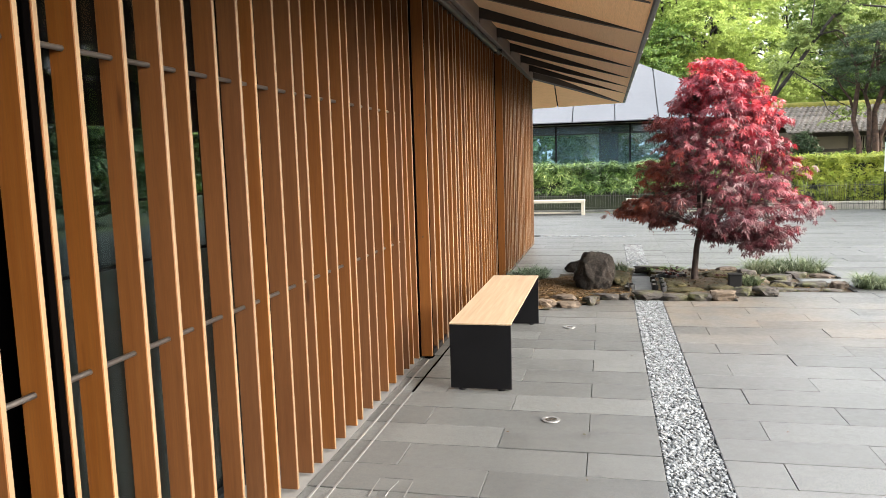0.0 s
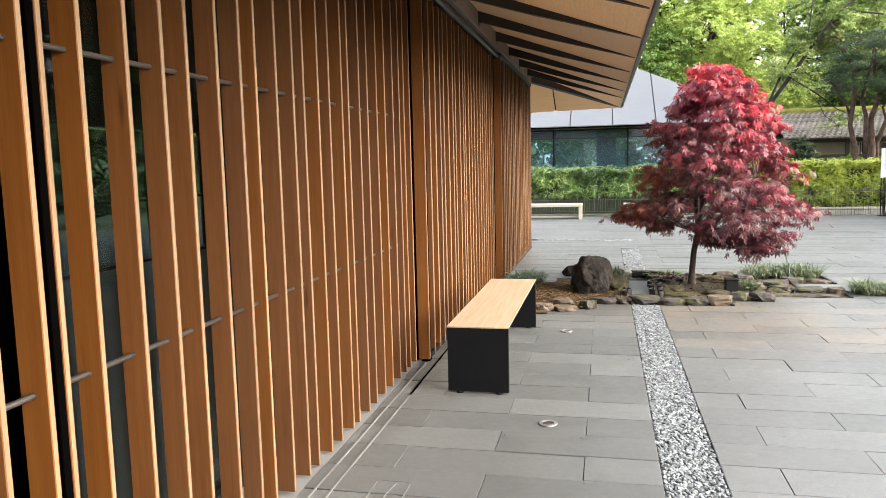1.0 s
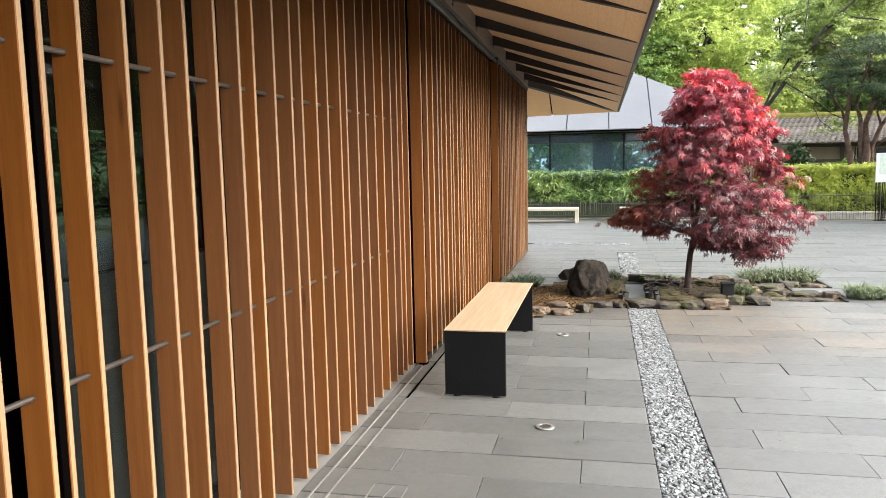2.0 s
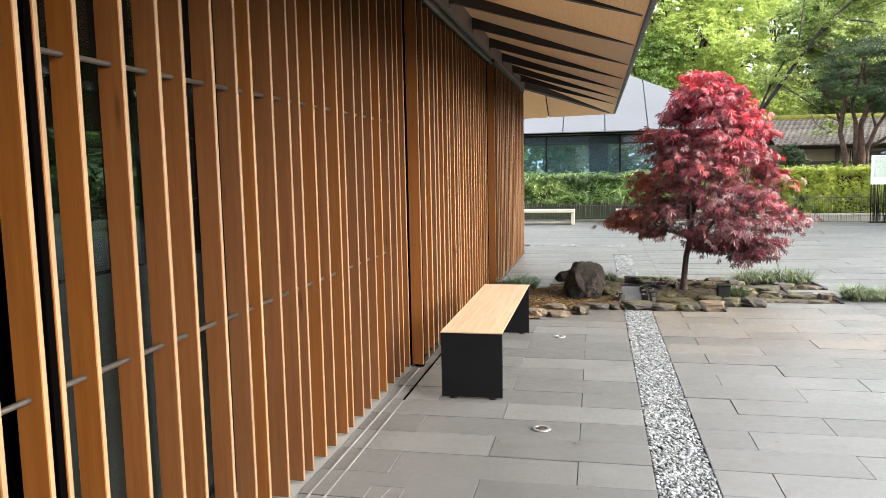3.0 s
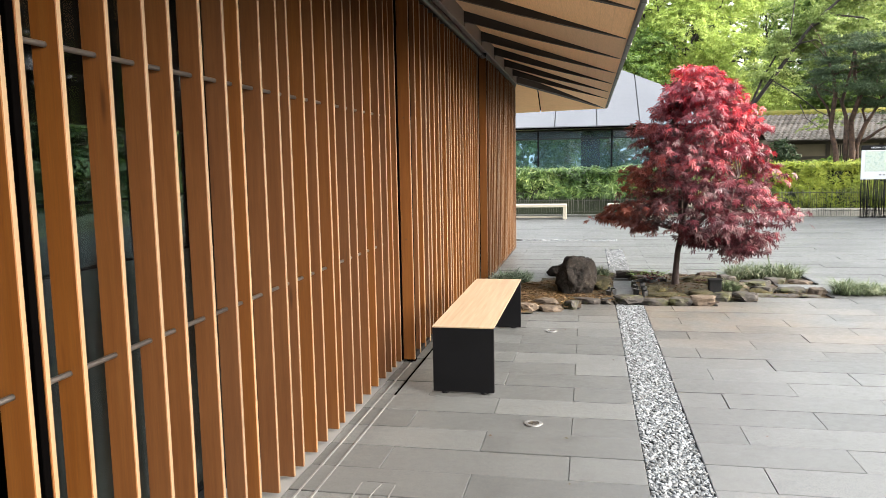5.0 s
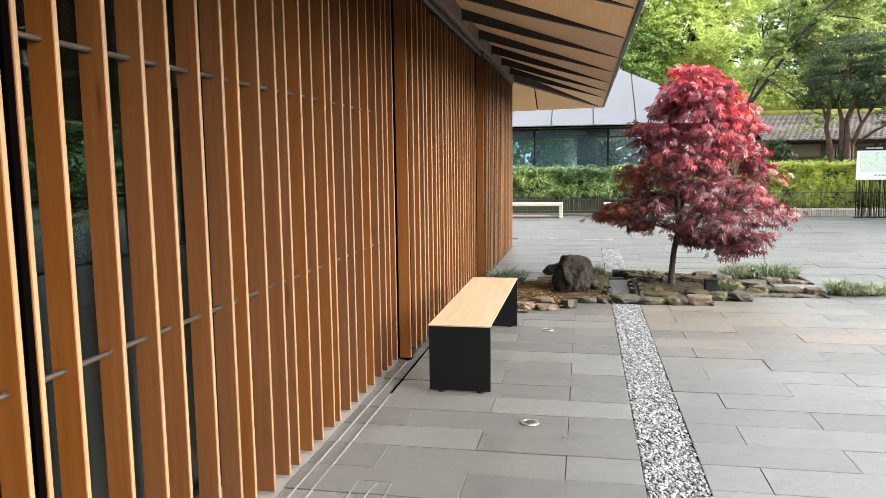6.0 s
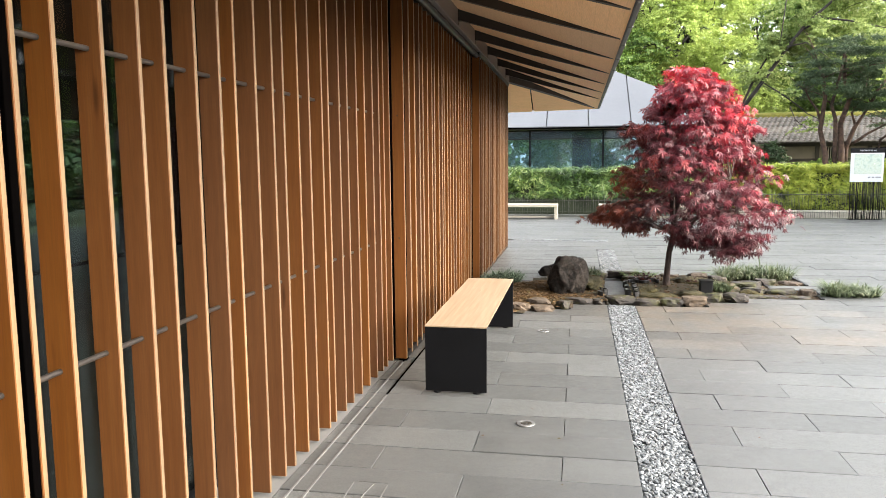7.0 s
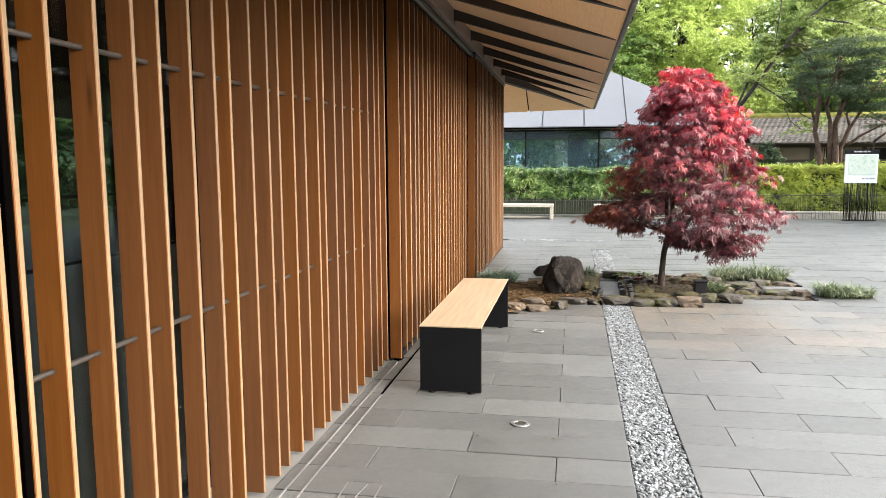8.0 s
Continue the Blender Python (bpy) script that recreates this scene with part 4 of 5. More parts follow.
# ---- black garden spotlight, flush ground lights ----
spot = thing("garden_spotlight", "small black box spotlight among the stones", "spotlight", at=(2.85, 8.80, 0.01))
part("body", boxes((-0.066, 0.066, -0.06, 0.06, 0.03, 0.185), bevel=0.008, segments=2), MATTE_BLACK, spot)
part("hood", boxes((-0.074, 0.074, -0.075, 0.065, 0.183, 0.199), bevel=0.005), MATTE_BLACK, spot)
part("stake", boxes((-0.015, 0.015, -0.015, 0.015, -0.04, 0.032)), STEEL_BLACK, spot)
for x, y in ((1.124, 4.432), (1.112, 6.885)):
    g = thing("ground_light", "round ground light with a steel rim flush in the paving", "light", "ground lights", at=(x, y, 0.0))
    bm = bmesh.new()
    ring = []
    for rr, z in ((0.056, 0.001), (0.054, 0.005), (0.036, 0.006), (0.034, 0.002)):
        ring.append([bm.verts.new((math.cos(a) * rr, math.sin(a) * rr, z)) for a in (k * math.tau / 32 for k in range(32))])
    for a, b in zip(ring, ring[1:]):
        for k in range(32):
            bm.faces.new((a[k], a[(k + 1) % 32], b[(k + 1) % 32], b[k]))
    part("rim", bm, TRACK, g, "pale steel rim")
    bm = bmesh.new()
    bmesh.ops.create_cone(bm, cap_ends=True, segments=32, radius1=0.0345, radius2=0.0345, depth=0.004, matrix=Matrix.Translation((0, 0, 0.002)))
    part("lens", bm, plain("light_lens", (0.03, 0.028, 0.025), 0.25, 0.0, 0.3, 30), g, "dark glass lens")

# small access cover cut into a slab near the screen
cover = thing("access_cover", "small square access cover cut into a paving slab", "cover", at=(0.43, 3.38, 0.0))
for d in ((-0.085, -0.079, -0.09, 0.10), (0.087, 0.093, -0.08, 0.09)):
    part("slot", boxes((*d, -0.002, 0.0032)), TRACK, cover, "pale metal edge of the cover")
part("slot", boxes((-0.06, 0.085, 0.112, 0.116, -0.002, 0.0028)), BED, cover)
bm = bmesh.new()
tube(bm, [(0.03 - 0.03 * math.cos(t), -0.08 + 0.17 * t / 1.2, 0.0015) for t in (0.0, 0.3, 0.6, 0.9, 1.2)], [0.0025] * 5, 6)
part("lifting_ring", bm, TRACK, cover)



# ---- leaves in bulk ----
def leaves_mesh(name, centres, ups, size, gen, shape="diamond", aspect=0.5):
    """Many small leaves as one mesh: centres (n,3), ups (n,3) directions the leaf's face looks to."""
    n = len(centres)
    ups = ups / (np.linalg.norm(ups, axis=1, keepdims=True) + 1e-9)
    t = gen.normal(size=(n, 3))
    t -= ups * (t * ups).sum(1, keepdims=True)
    t /= np.linalg.norm(t, axis=1, keepdims=True) + 1e-9
    b = np.cross(ups, t)
    s = (size * gen.uniform(0.65, 1.35, (n, 1)))
    fold = 0.16 * s
    pts = np.stack([centres - t * s, centres - b * s * aspect + ups * fold, centres + t * s - ups * fold, centres + b * s * aspect + ups * fold], 1).reshape(-1, 3)
    me = bpy.data.meshes.new(name)
    me.vertices.add(4 * n)
    me.vertices.foreach_set("co", pts.astype(np.float32).ravel())
    me.loops.add(4 * n)
    me.loops.foreach_set("vertex_index", np.arange(4 * n, dtype=np.int32))
    me.polygons.add(n)
    me.polygons.foreach_set("loop_start", np.arange(0, 4 * n, 4, dtype=np.int32))
    me.update(calc_edges=True)
    return me


def blob_points(gen, blobs, n, clump=0.55, spray=0.42, per=34):
    """Leaves in flat, outward-hanging sprays near the surfaces of ellipsoids (x, y, z, rx, ry, rz)."""
    w = np.array([b[3] * b[4] + b[4] * b[5] + b[3] * b[5] for b in blobs])
    k = n // per
    bl = np.array(blobs)[gen.choice(len(blobs), k, p=w / w.sum())]
    d = gen.normal(size=(k, 3))
    d /= np.linalg.norm(d, axis=1, keepdims=True)
    c = bl[:, :3] + d * gen.uniform(0.35, 1.0, (k, 1)) ** 0.45 * bl[:, 3:]
    keep = np.array([noise.noise(Vector(q) * clump) for q in c]) > -0.12 + 0.1 * gen.normal(size=k)
    c, d = c[keep], d[keep]
    out = d * np.array([1, 1, 0]) + gen.normal(size=d.shape) * np.array([0.35, 0.35, 0])
    out /= np.linalg.norm(out, axis=1, keepdims=True) + 1e-9
    out = out + np.array([0, 0, -0.32]) + gen.normal(size=d.shape) * np.array([0, 0, 0.22])
    side = np.cross(out, np.array([0, 0, 1.0]))
    side /= np.linalg.norm(side, axis=1, keepdims=True) + 1e-9
    size = spray * gen.uniform(0.55, 1.35, (len(c), 1, 1))
    u = gen.uniform(-1, 1, (len(c), per, 1))
    v = gen.normal(size=(len(c), per, 1)) * 0.34 * (1.15 - np.abs(u))
    up = np.array([0, 0, 1.0]) * gen.normal(size=(len(c), per, 1)) * 0.07
    p = c[:, None, :] + size * (out[:, None, :] * u + side[:, None, :] * v + up)
    return p.reshape(-1, 3), np.repeat(d, per, axis=0)


def limb_path(a, b, sag, gen, n=5):
    a, b = np.array(a, float), np.array(b, float)
    return [a + (b - a) * t + np.array([gen.normal() * sag, gen.normal() * sag, math.sin(t * math.pi) * sag]) * (0 < i < n) for i, t in
            enumerate(np.linspace(0, 1, n + 1))]


def tree(label, base, trunk_top, trunk_r, blobs, n, size, mat, bark, seed, aspect=0.5, clump=0.55, lift=0.5, group="garden trees"):
    gen = np.random.default_rng(seed)
    t = thing("tree", label, "tree", group)
    bm = bmesh.new()
    path = limb_path(base, trunk_top, trunk_r * 0.5, gen)
    tube(bm, path, np.linspace(trunk_r, trunk_r * 0.55, len(path)).tolist(), 10)
    part("trunk", bm, bark, t)
    for bl in blobs:
        start = path[int(gen.integers(3, len(path)))]
        lp = limb_path(start, np.array(bl[:3]) + np.array([0, 0, bl[5] * 0.2]), bl[3] * 0.08, gen)
        bm = bmesh.new()
        tube(bm, lp, np.linspace(trunk_r * 0.38, trunk_r * 0.07, len(lp)).tolist(), 7)
        for _ in range(3):
            q = lp[int(gen.integers(2, len(lp)))]
            end = np.array(bl[:3]) + gen.normal(size=3) * np.array(bl[3:]) * 0.5
            l2 = limb_path(q, end, 0.08 * bl[3], gen, 4)
            tube(bm, l2, np.linspace(trunk_r * 0.14, trunk_r * 0.03, len(l2)).tolist(), 5)
        part("limb", bm, bark, t)
    p, d = blob_points(gen, blobs, n, clump)
    ups = d * (1 - lift) + gen.normal(size=d.shape) * 0.5 + np.array([0, 0, lift])
    crown = part("crown", leaves_mesh("crown", p, ups, size, gen, aspect=aspect), mat, t, "many small leaves")
    return t


# ---- the red maple ----
def maple_leaf_shape():
    """A palmate leaf with seven pointed lobes, its stem at the origin, drooping along +x."""
    angles = [-2.25, -1.45, -0.72, 0.0, 0.72, 1.45, 2.25]
    lengths = [0.36, 0.68, 0.92, 1.0, 0.92, 0.68, 0.36]
    pts, faces = [(0.0, 0.0, 0.0)], []
    for a, ln in zip(angles, lengths):
        c, s = math.cos(a), math.sin(a)
        w = 0.118 * ln + 0.016
        o = len(pts)
        pts += [(c * ln * 0.5 + s * w, s * ln * 0.5 - c * w, -0.02 - 0.03 * ln), (c * ln, s * ln, -0.22 * ln),
                (c * ln * 0.5 - s * w, s * ln * 0.5 + c * w, -0.02 - 0.03 * ln)]
        faces += [(0, o, o + 1), (0, o + 1, o + 2)]
    return np.array(pts), np.array(faces)


# height, middle in x, half width, half depth of the crown
CROWN = ((0.48, 3.24, 0.16, 0.22), (0.62, 3.16, 0.38, 0.35), (0.76, 2.82, 0.92, 0.75), (0.92, 2.72, 1.22, 1.02), (1.07, 2.77, 1.16, 1.00), (1.25, 2.77, 1.08, 0.95),
         (1.51, 2.71, 0.96, 0.86), (1.77, 2.79, 0.82, 0.72), (2.08, 2.70, 0.80, 0.62), (2.20, 2.76, 0.56, 0.45), (2.38, 2.78, 0.40, 0.35), (2.52, 2.72, 0.34, 0.28), (2.60, 2.69, 0.24, 0.18))


def crown_at(z):
    for (z0, c0, a0, b0), (z1, c1, a1, b1) in zip(CROWN, CROWN[1:]):
        if z <= z1:
            t = max(0, (z - z0) / (z1 - z0))
            return c0 + (c1 - c0) * t, a0 + (a1 - a0) * t, b0 + (b1 - b0) * t
    return CROWN[-1][1:]


def build_maple():
    """A short trunk that forks low into rising limbs; flat sprays of leaves in layers at their ends."""
    gen = np.random.default_rng(77)
    t = thing("maple_tree", "small Japanese maple with dense deep red leaves", "tree", at=(2.50, 9.42, 0.02))
    O = np.array([2.50, 9.42, 0.02])
    fork = np.array([2.555, 9.42, 0.66])
    bm = bmesh.new()
    tube(bm, [np.array(p) - O for p in ((2.478, 9.33, -0.03), (2.480, 9.335, 0.05), (2.488, 9.36, 0.22), (2.508, 9.39, 0.44), fork)], [0.074, 0.047, 0.036, 0.034, 0.038], 12)
    part("trunk", bm, BARK_RED, t, "slim dark reddish trunk")
    limbs = []
    for i in range(15):
        a = i * 2.399 + 0.4
        z = 0.95 + 1.60 * ((i * 0.618) % 1.0)
        c, rx, ry = crown_at(z)
        reach = 0.68 if z < 1.9 else 0.4
        end = np.array([c + math.cos(a) * rx * reach, 9.42 + math.sin(a) * ry * reach, z])
        mid = fork + (end - fork) * 0.45 + np.array([-math.cos(a) * 0.10, -math.sin(a) * 0.10, 0.10])
        path = [fork, fork + (mid - fork) * 0.5 + gen.normal(size=3) * 0.02, mid, mid + (end - mid) * 0.5 + gen.normal(size=3) * 0.03, end]
        limbs.append(path)
        bm = bmesh.new()
        tube(bm, [p - O for p in path], [0.026, 0.020, 0.015, 0.010, 0.004], 7)
        part("limb", bm, BARK_RED, t)
    knots = np.array([p for path in limbs for p in path[2:]] + [fork])
    shape, tri = maple_leaf_shape()
    leaf_v, leaf_f, single = [], [], []
    twigs = bmesh.new()
    count = 0
    for s in range(1120):
        z = 0.50 + 2.09 * (1 - gen.random() ** 0.80)
        z = round(z / 0.13) * 0.13 + gen.normal() * 0.022                     # sprays lie in layers
        c, rx, ry = crown_at(z)
        a = gen.uniform(0, math.tau)
        q = math.sqrt(gen.uniform(0.12, 1.0))
        q *= 0.97 + 0.20 * noise.noise(Vector((math.cos(a) * 1.6, math.sin(a) * 1.6, z * 3.0)))   # some sprays reach out, others stay back
        pos = np.array([c + math.cos(a) * rx * q, 9.42 + math.sin(a) * ry * q, z - 0.10 * q * q + 0.05])
        if s < 33:                                                            # a few clusters hang low on the open side
            pos = np.array(((2.74, 9.12, 0.70), (3.12, 9.10, 0.62), (3.34, 9.25, 0.60))[s % 3]) + gen.normal(size=3) * np.array([0.08, 0.10, 0.07])
        if s >= 33 and (z < 0.78 and gen.random() < 0.5 or z < 0.85 and q < 0.5):
            continue
        if s >= 33 and z < 2.25 and noise.noise(Vector(pos * np.array([2.3, 2.3, 5.0])) + Vector((5, 0, 0))) < -0.03 + 0.20 * max(0.0, q - 0.72) / 0.3 + (0.04 if 1.5 < z < 2.2 and pos[0] < 2.8 else 0.0):
            continue
        near = knots[np.argmin(((knots - pos) ** 2).sum(1) + (knots[:, 2] > pos[2] + 0.1) * 0.3)]
        out = np.array([math.cos(a), math.sin(a), 0])
        tube(twigs, [near - O, (near + pos) / 2 + np.array([0, 0, 0.05]) - O, pos - O], [0.0045, 0.003, 0.0012], 4, False)
        for _ in range(int(gen.integers(11, 17))):
            r, b = gen.uniform(0.02, 0.17), gen.uniform(0, math.tau)
            p = pos + np.array([math.cos(b) * r, math.sin(b) * r, -r * r * 2.6 + gen.normal() * 0.016])
            size = gen.uniform(0.056, 0.096)
            tipdir = out * 0.75 + np.array([math.cos(b), math.sin(b), 0]) * 0.8 + gen.normal(size=3) * 0.25
            yaw = math.atan2(tipdir[1], tipdir[0])
            rot = np.array((Euler((gen.normal() * 0.50, 0.80 + gen.normal() * 0.48, 0)).to_matrix()))
            rz = np.array(Euler((0, 0, yaw)).to_matrix())
            if count % 40 == 0 and len(single) < 290:
                single.append((p - O, rz @ rot, size))
            else:
                leaf_f.append(tri + len(leaf_v) * len(shape))
                leaf_v.append((shape * size) @ rot.T @ rz.T + p - O)
            count += 1
    tagged(part("branchwork", twigs, BARK_RED, t), kind="stuff")
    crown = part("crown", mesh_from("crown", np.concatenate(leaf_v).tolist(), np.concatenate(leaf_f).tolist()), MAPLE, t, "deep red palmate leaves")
    tagged(crown, kind="stuff")
    me = mesh_from("leaf", shape.tolist(), tri.tolist())
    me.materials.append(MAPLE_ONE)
    for p, rot, size in single:
        ob = part("leaf", me, None, t)
        ob.matrix_basis = Matrix.Translation(p) @ Matrix(rot.tolist()).to_4x4() @ Matrix.Diagonal((size, size, size, 1))
    return t


build_maple()


# seedlings and scraps
def sprig(x, y, z, spread, n, size, seed, mat, name, label, group):
    gen = np.random.default_rng(seed)
    pts = np.array([x, y, z]) + gen.normal(size=(n, 3)) * np.array([spread, spread, spread * 0.45])
    pts[:, 2] = np.maximum(pts[:, 2], z - spread * 0.3)
    ob = part(name, leaves_mesh(name, pts, gen.normal(size=pts.shape) * 0.5 + np.array([0, 0, 0.8]), size, gen, aspect=0.4), mat)
    return tagged(ob, label, "plant", group, "stuff")


sprig(2.24, 9.55, 0.11, 0.07, 60, 0.022, 3, MAPLE, "red_seedling", "tuft of small red seedlings on the moss", "seedlings")
sprig(2.78, 9.45, 0.10, 0.05, 30, 0.02, 4, MAPLE, "red_seedling", "tuft of small red seedlings on the moss", "seedlings")
gen = np.random.default_rng(44)
scraps = np.stack([gen.uniform(0.3, 5.5, 46), gen.uniform(3.0, 8.2, 46), np.full(46, 0.004)], 1)
scraps = scraps[(scraps[:, 0] < GX0) | (scraps[:, 0] > GX1)]
ob = part("leaf_scraps", leaves_mesh("leaf_scraps", scraps, gen.normal(size=scraps.shape) * 0.12 + np.array([0, 0, 1.0]), 0.010, gen, aspect=0.6), LITTER)
tagged(ob, "tiny dry leaf scraps on the paving", "litter", kind="stuff")


# ---- hedge, fence, benches and sign at the far side of the court ----
def hedge(name, x0, x1, y0, y1, z1, n, mat, label, seed, low=0.30, face=-1):
    """A clipped hedge with leaves on its top and on the long side that face names (-1: towards -y, 1: towards +y)."""
    gen = np.random.default_rng(seed)
    h = thing(name, label, "hedge", "hedges")
    bm = boxes((x0 + 0.15, x1 - 0.15, y0 + 0.22, y1 - 0.2, -0.06, z1 - 0.2))
    part("core", bm, HEDGE_CORE, h)
    pts, ups = [], []
    for i in range(n):
        x = gen.uniform(x0, x1)
        if noise.noise(Vector((x * 3.5, i * 0.37, seed))) < -0.35:
            continue
        wob = 0.10 * noise.noise(Vector((x * 1.3, 0, seed))) + 0.05 * noise.noise(Vector((x * 4.0, 1, seed)))
        if gen.random() < 0.6:
            z = gen.uniform(low, 1) ** 0.8 * (z1 + wob)
            bulge = 0.22 * noise.noise(Vector((x * 1.7, z * 2.2, seed))) + 0.14 * noise.noise(Vector((x * 5.0, z * 6.0, seed + 4)))
            depth = 0.1 + bulge + abs(gen.normal()) * 0.11
            pts.append((x, y0 + depth if face < 0 else y1 - depth, z))
            ups.append((gen.normal() * 0.5, 0.7 * face, 0.55 + gen.normal() * 0.4))
        else:
            y = gen.uniform(y0 + 0.05, y1)
            pts.append((x, y, z1 + wob - abs(gen.normal()) * 0.09 + (0.10 * gen.random() if gen.random() < 0.12 else 0)))
            ups.append((gen.normal() * 0.5, gen.normal() * 0.4 - 0.2, 0.9))
    part("foliage", leaves_mesh("foliage", np.array(pts), np.array(ups), 0.10, gen, aspect=0.15), mat, h, "narrow pointed leaves")
    return h


hedge("hedge", -5.0, 5.4, 21.25, 22.5, 1.30, 30000, HEDGE_L, "clipped green hedge of narrow leaves behind the court", 2)
hedge("hedge", 5.45, 14.5, 21.35, 22.6, 1.36, 32000, HEDGE_R, "clipped yellow-green hedge behind the court", 3, 0.08)


def stake_fence(x0, x1, y, h, step, seed, label):
    r = random.Random(seed)
    f = thing("stake_fence", label, "fence", "stake fences", at=(x0, y, -0.05))
    bm = bmesh.new()
    tube(bm, [(0, 0, 0), (0, 0, 1)], [0.0045, 0.004], 5)
    me = bpy.data.meshes.new("stake")
    bm.to_mesh(me)
    bm.free()
    me.materials.append(BAMBOO)
    n = int((x1 - x0) / step)
    for i in range(n):
        s = part("stake", me, None, f)
        s.location = (i * step + r.uniform(-0.01, 0.01), r.uniform(-0.01, 0.01), 0)
        s.scale = (1, 1, h * r.uniform(0.88, 1.1))
        s.rotation_euler = (r.uniform(-0.03, 0.03), r.uniform(-0.03, 0.03), 0)
    for z in (0.18, h - 0.10):
        bm = bmesh.new()
        tube(bm, [(0, 0.012, z), (x1 - x0, 0.012, z)], [0.007, 0.007], 6)
        part("cross_wire", bm, BAMBOO, f)
    return f


BAMBOO = plain("dark_bamboo", (0.045, 0.045, 0.035), 0.6, 0.0, 0.3, 6)
stake_fence(-0.9, 5.3, 20.98, 0.60, 0.07, 1, "low fence of thin dark stakes before the hedge")
stake_fence(5.4, 14.0, 20.98, 0.76, 0.055, 2, "low fence of thin dark stakes before the hedge")
PALE_STONE = stone("pale_kerb_stone", [(0.3, (0.24, 0.22, 0.185)), (0.7, (0.34, 0.32, 0.28))], 4, 0.8, 0.01)
KERB_STONE = stone("grey_kerb_stone", [(0.3, (0.075, 0.075, 0.07)), (0.7, (0.13, 0.127, 0.12))], 4, 0.8, 0.01)
tagged(part("kerb", boxes((-5.0, 5.4, 21.05, 21.22, -0.06, 0.05), bevel=0.01), KERB_STONE), "low grey stone kerb under the hedge", "kerb", kind="structure")
tagged(part("kerb", boxes((5.42, 14.5, 21.08, 21.5, -0.06, 0.17), bevel=0.012), PALE_STONE), "low pale stone ledge under the hedge", "kerb", kind="structure")
tagged(part("soil_strip", boxes((-5, 14.5, PAVE_END + 0.01, 21.04, -0.06, -0.012)), EARTH), "strip of earth at the edge of the court", "soil", kind="structure")


def slab_bench(x0, x1, y, label):
    b = thing("bench", label, "bench", "benches across the court", at=((x0 + x1) / 2, y, 0))
    hw = (x1 - x0) / 2
    part("seat", boxes((-hw, hw, -0.22, 0.22, 0.325, 0.40), bevel=0.01), PALE_WOOD, b)
    for x in (-hw + 0.05, 0.0, hw - 0.05):
        part("leg", boxes((x - 0.045, x + 0.045, -0.19, 0.19, 0.0, 0.326), bevel=0.006), PALE_WOOD, b)
    part("stretcher", boxes((-hw + 0.09, hw - 0.09, -0.03, 0.03, 0.03, 0.075), bevel=0.004), PALE_WOOD, b)
    return b


PALE_WOOD = wood("weathered_pale_wood", (0.24, 0.225, 0.185), (0.36, 0.34, 0.29), "x", 0.65)
slab_bench(-2.2, 0.88, 20.15, "weathered pale bench before the hedge")
slab_bench(1.95, 4.2, 20.15, "weathered pale bench before the hedge")


def build_sign():
    s = thing("information_sign", "white map board with a black header on dark rods", "sign", at=(8.54, 20.40, 0))
    w = 0.385
    panel = part("panel", boxes((-w, w, 0.0, 0.03, 0.95, 1.68), bevel=0.004), SIGN_WHITE, s, "white map panel")
    part("header", boxes((-w - 0.01, w + 0.01, -0.004, 0.034, 1.682, 1.80), bevel=0.003), STEEL_BLACK, s, "black header band")
    part("map", boxes((-w + 0.08, w - 0.05, -0.0075, 0.0, 1.15, 1.655)), MAP_GREEN, panel, "pale green map")
    for i, x in enumerate((0.06, 0.15, 0.235, 0.30)):
        part("text_bar", boxes((x - 0.03, x + 0.025, -0.006, 0.0, 1.05, 1.085)), MAP_GREY, panel)
    cu = bpy.data.curves.new("header_text", "FONT")
    cu.body, cu.size, cu.align_x, cu.align_y, cu.extrude = "INFORMATION", 0.055, "CENTER", "CENTER", 0.001
    cu.materials.append(SIGN_WHITE)
    tx = new("header_text", cu)
    tx.parent = s
    tx.location, tx.rotation_euler = (0, -0.007, 1.738), (radians(90), 0, 0)
    r = random.Random(8)
    bm = bmesh.new()
    tube(bm, [(0, 0, 0), (0, 0, 0.96)], [0.0055, 0.0055], 6)
    me = bpy.data.meshes.new("rod")
    bm.to_mesh(me)
    bm.free()
    me.materials.append(STEEL_BLACK)
    for i in range(48):
        ob = part("rod", me, None, s)
        ob.location = (-w + 0.02 + (2 * w - 0.04) * i / 47, r.uniform(-0.09, 0.09), 0)
        ob.rotation_euler = (r.uniform(-0.02, 0.02), r.uniform(-0.03, 0.03), 0)
    part("base_plate", boxes((-w, w, -0.11, 0.11, 0.0, 0.012)), STEEL_BLACK, s)
    return s


SIGN_WHITE = plain("sign_white", (0.40, 0.42, 0.44), 0.45, 0.0, 0.04, 3)
MAP_GREY = plain("map_grey", (0.14, 0.15, 0.16), 0.6, 0.0, 0.1, 6)
m, n, l, p = material("map_print", 0.5)
mv = noise_tex(n, l, coords(n, l, (9, 9, 9)), 1.0, 5, 0.6)
l.new(ramp(n, l, mv, [(0.35, (0.20, 0.27, 0.24)), (0.5, (0.31, 0.36, 0.32)), (0.62, (0.26, 0.31, 0.26)), (0.7, (0.38, 0.40, 0.38))]), p.inputs["Base Color"])
MAP_GREEN = m
build_sign()


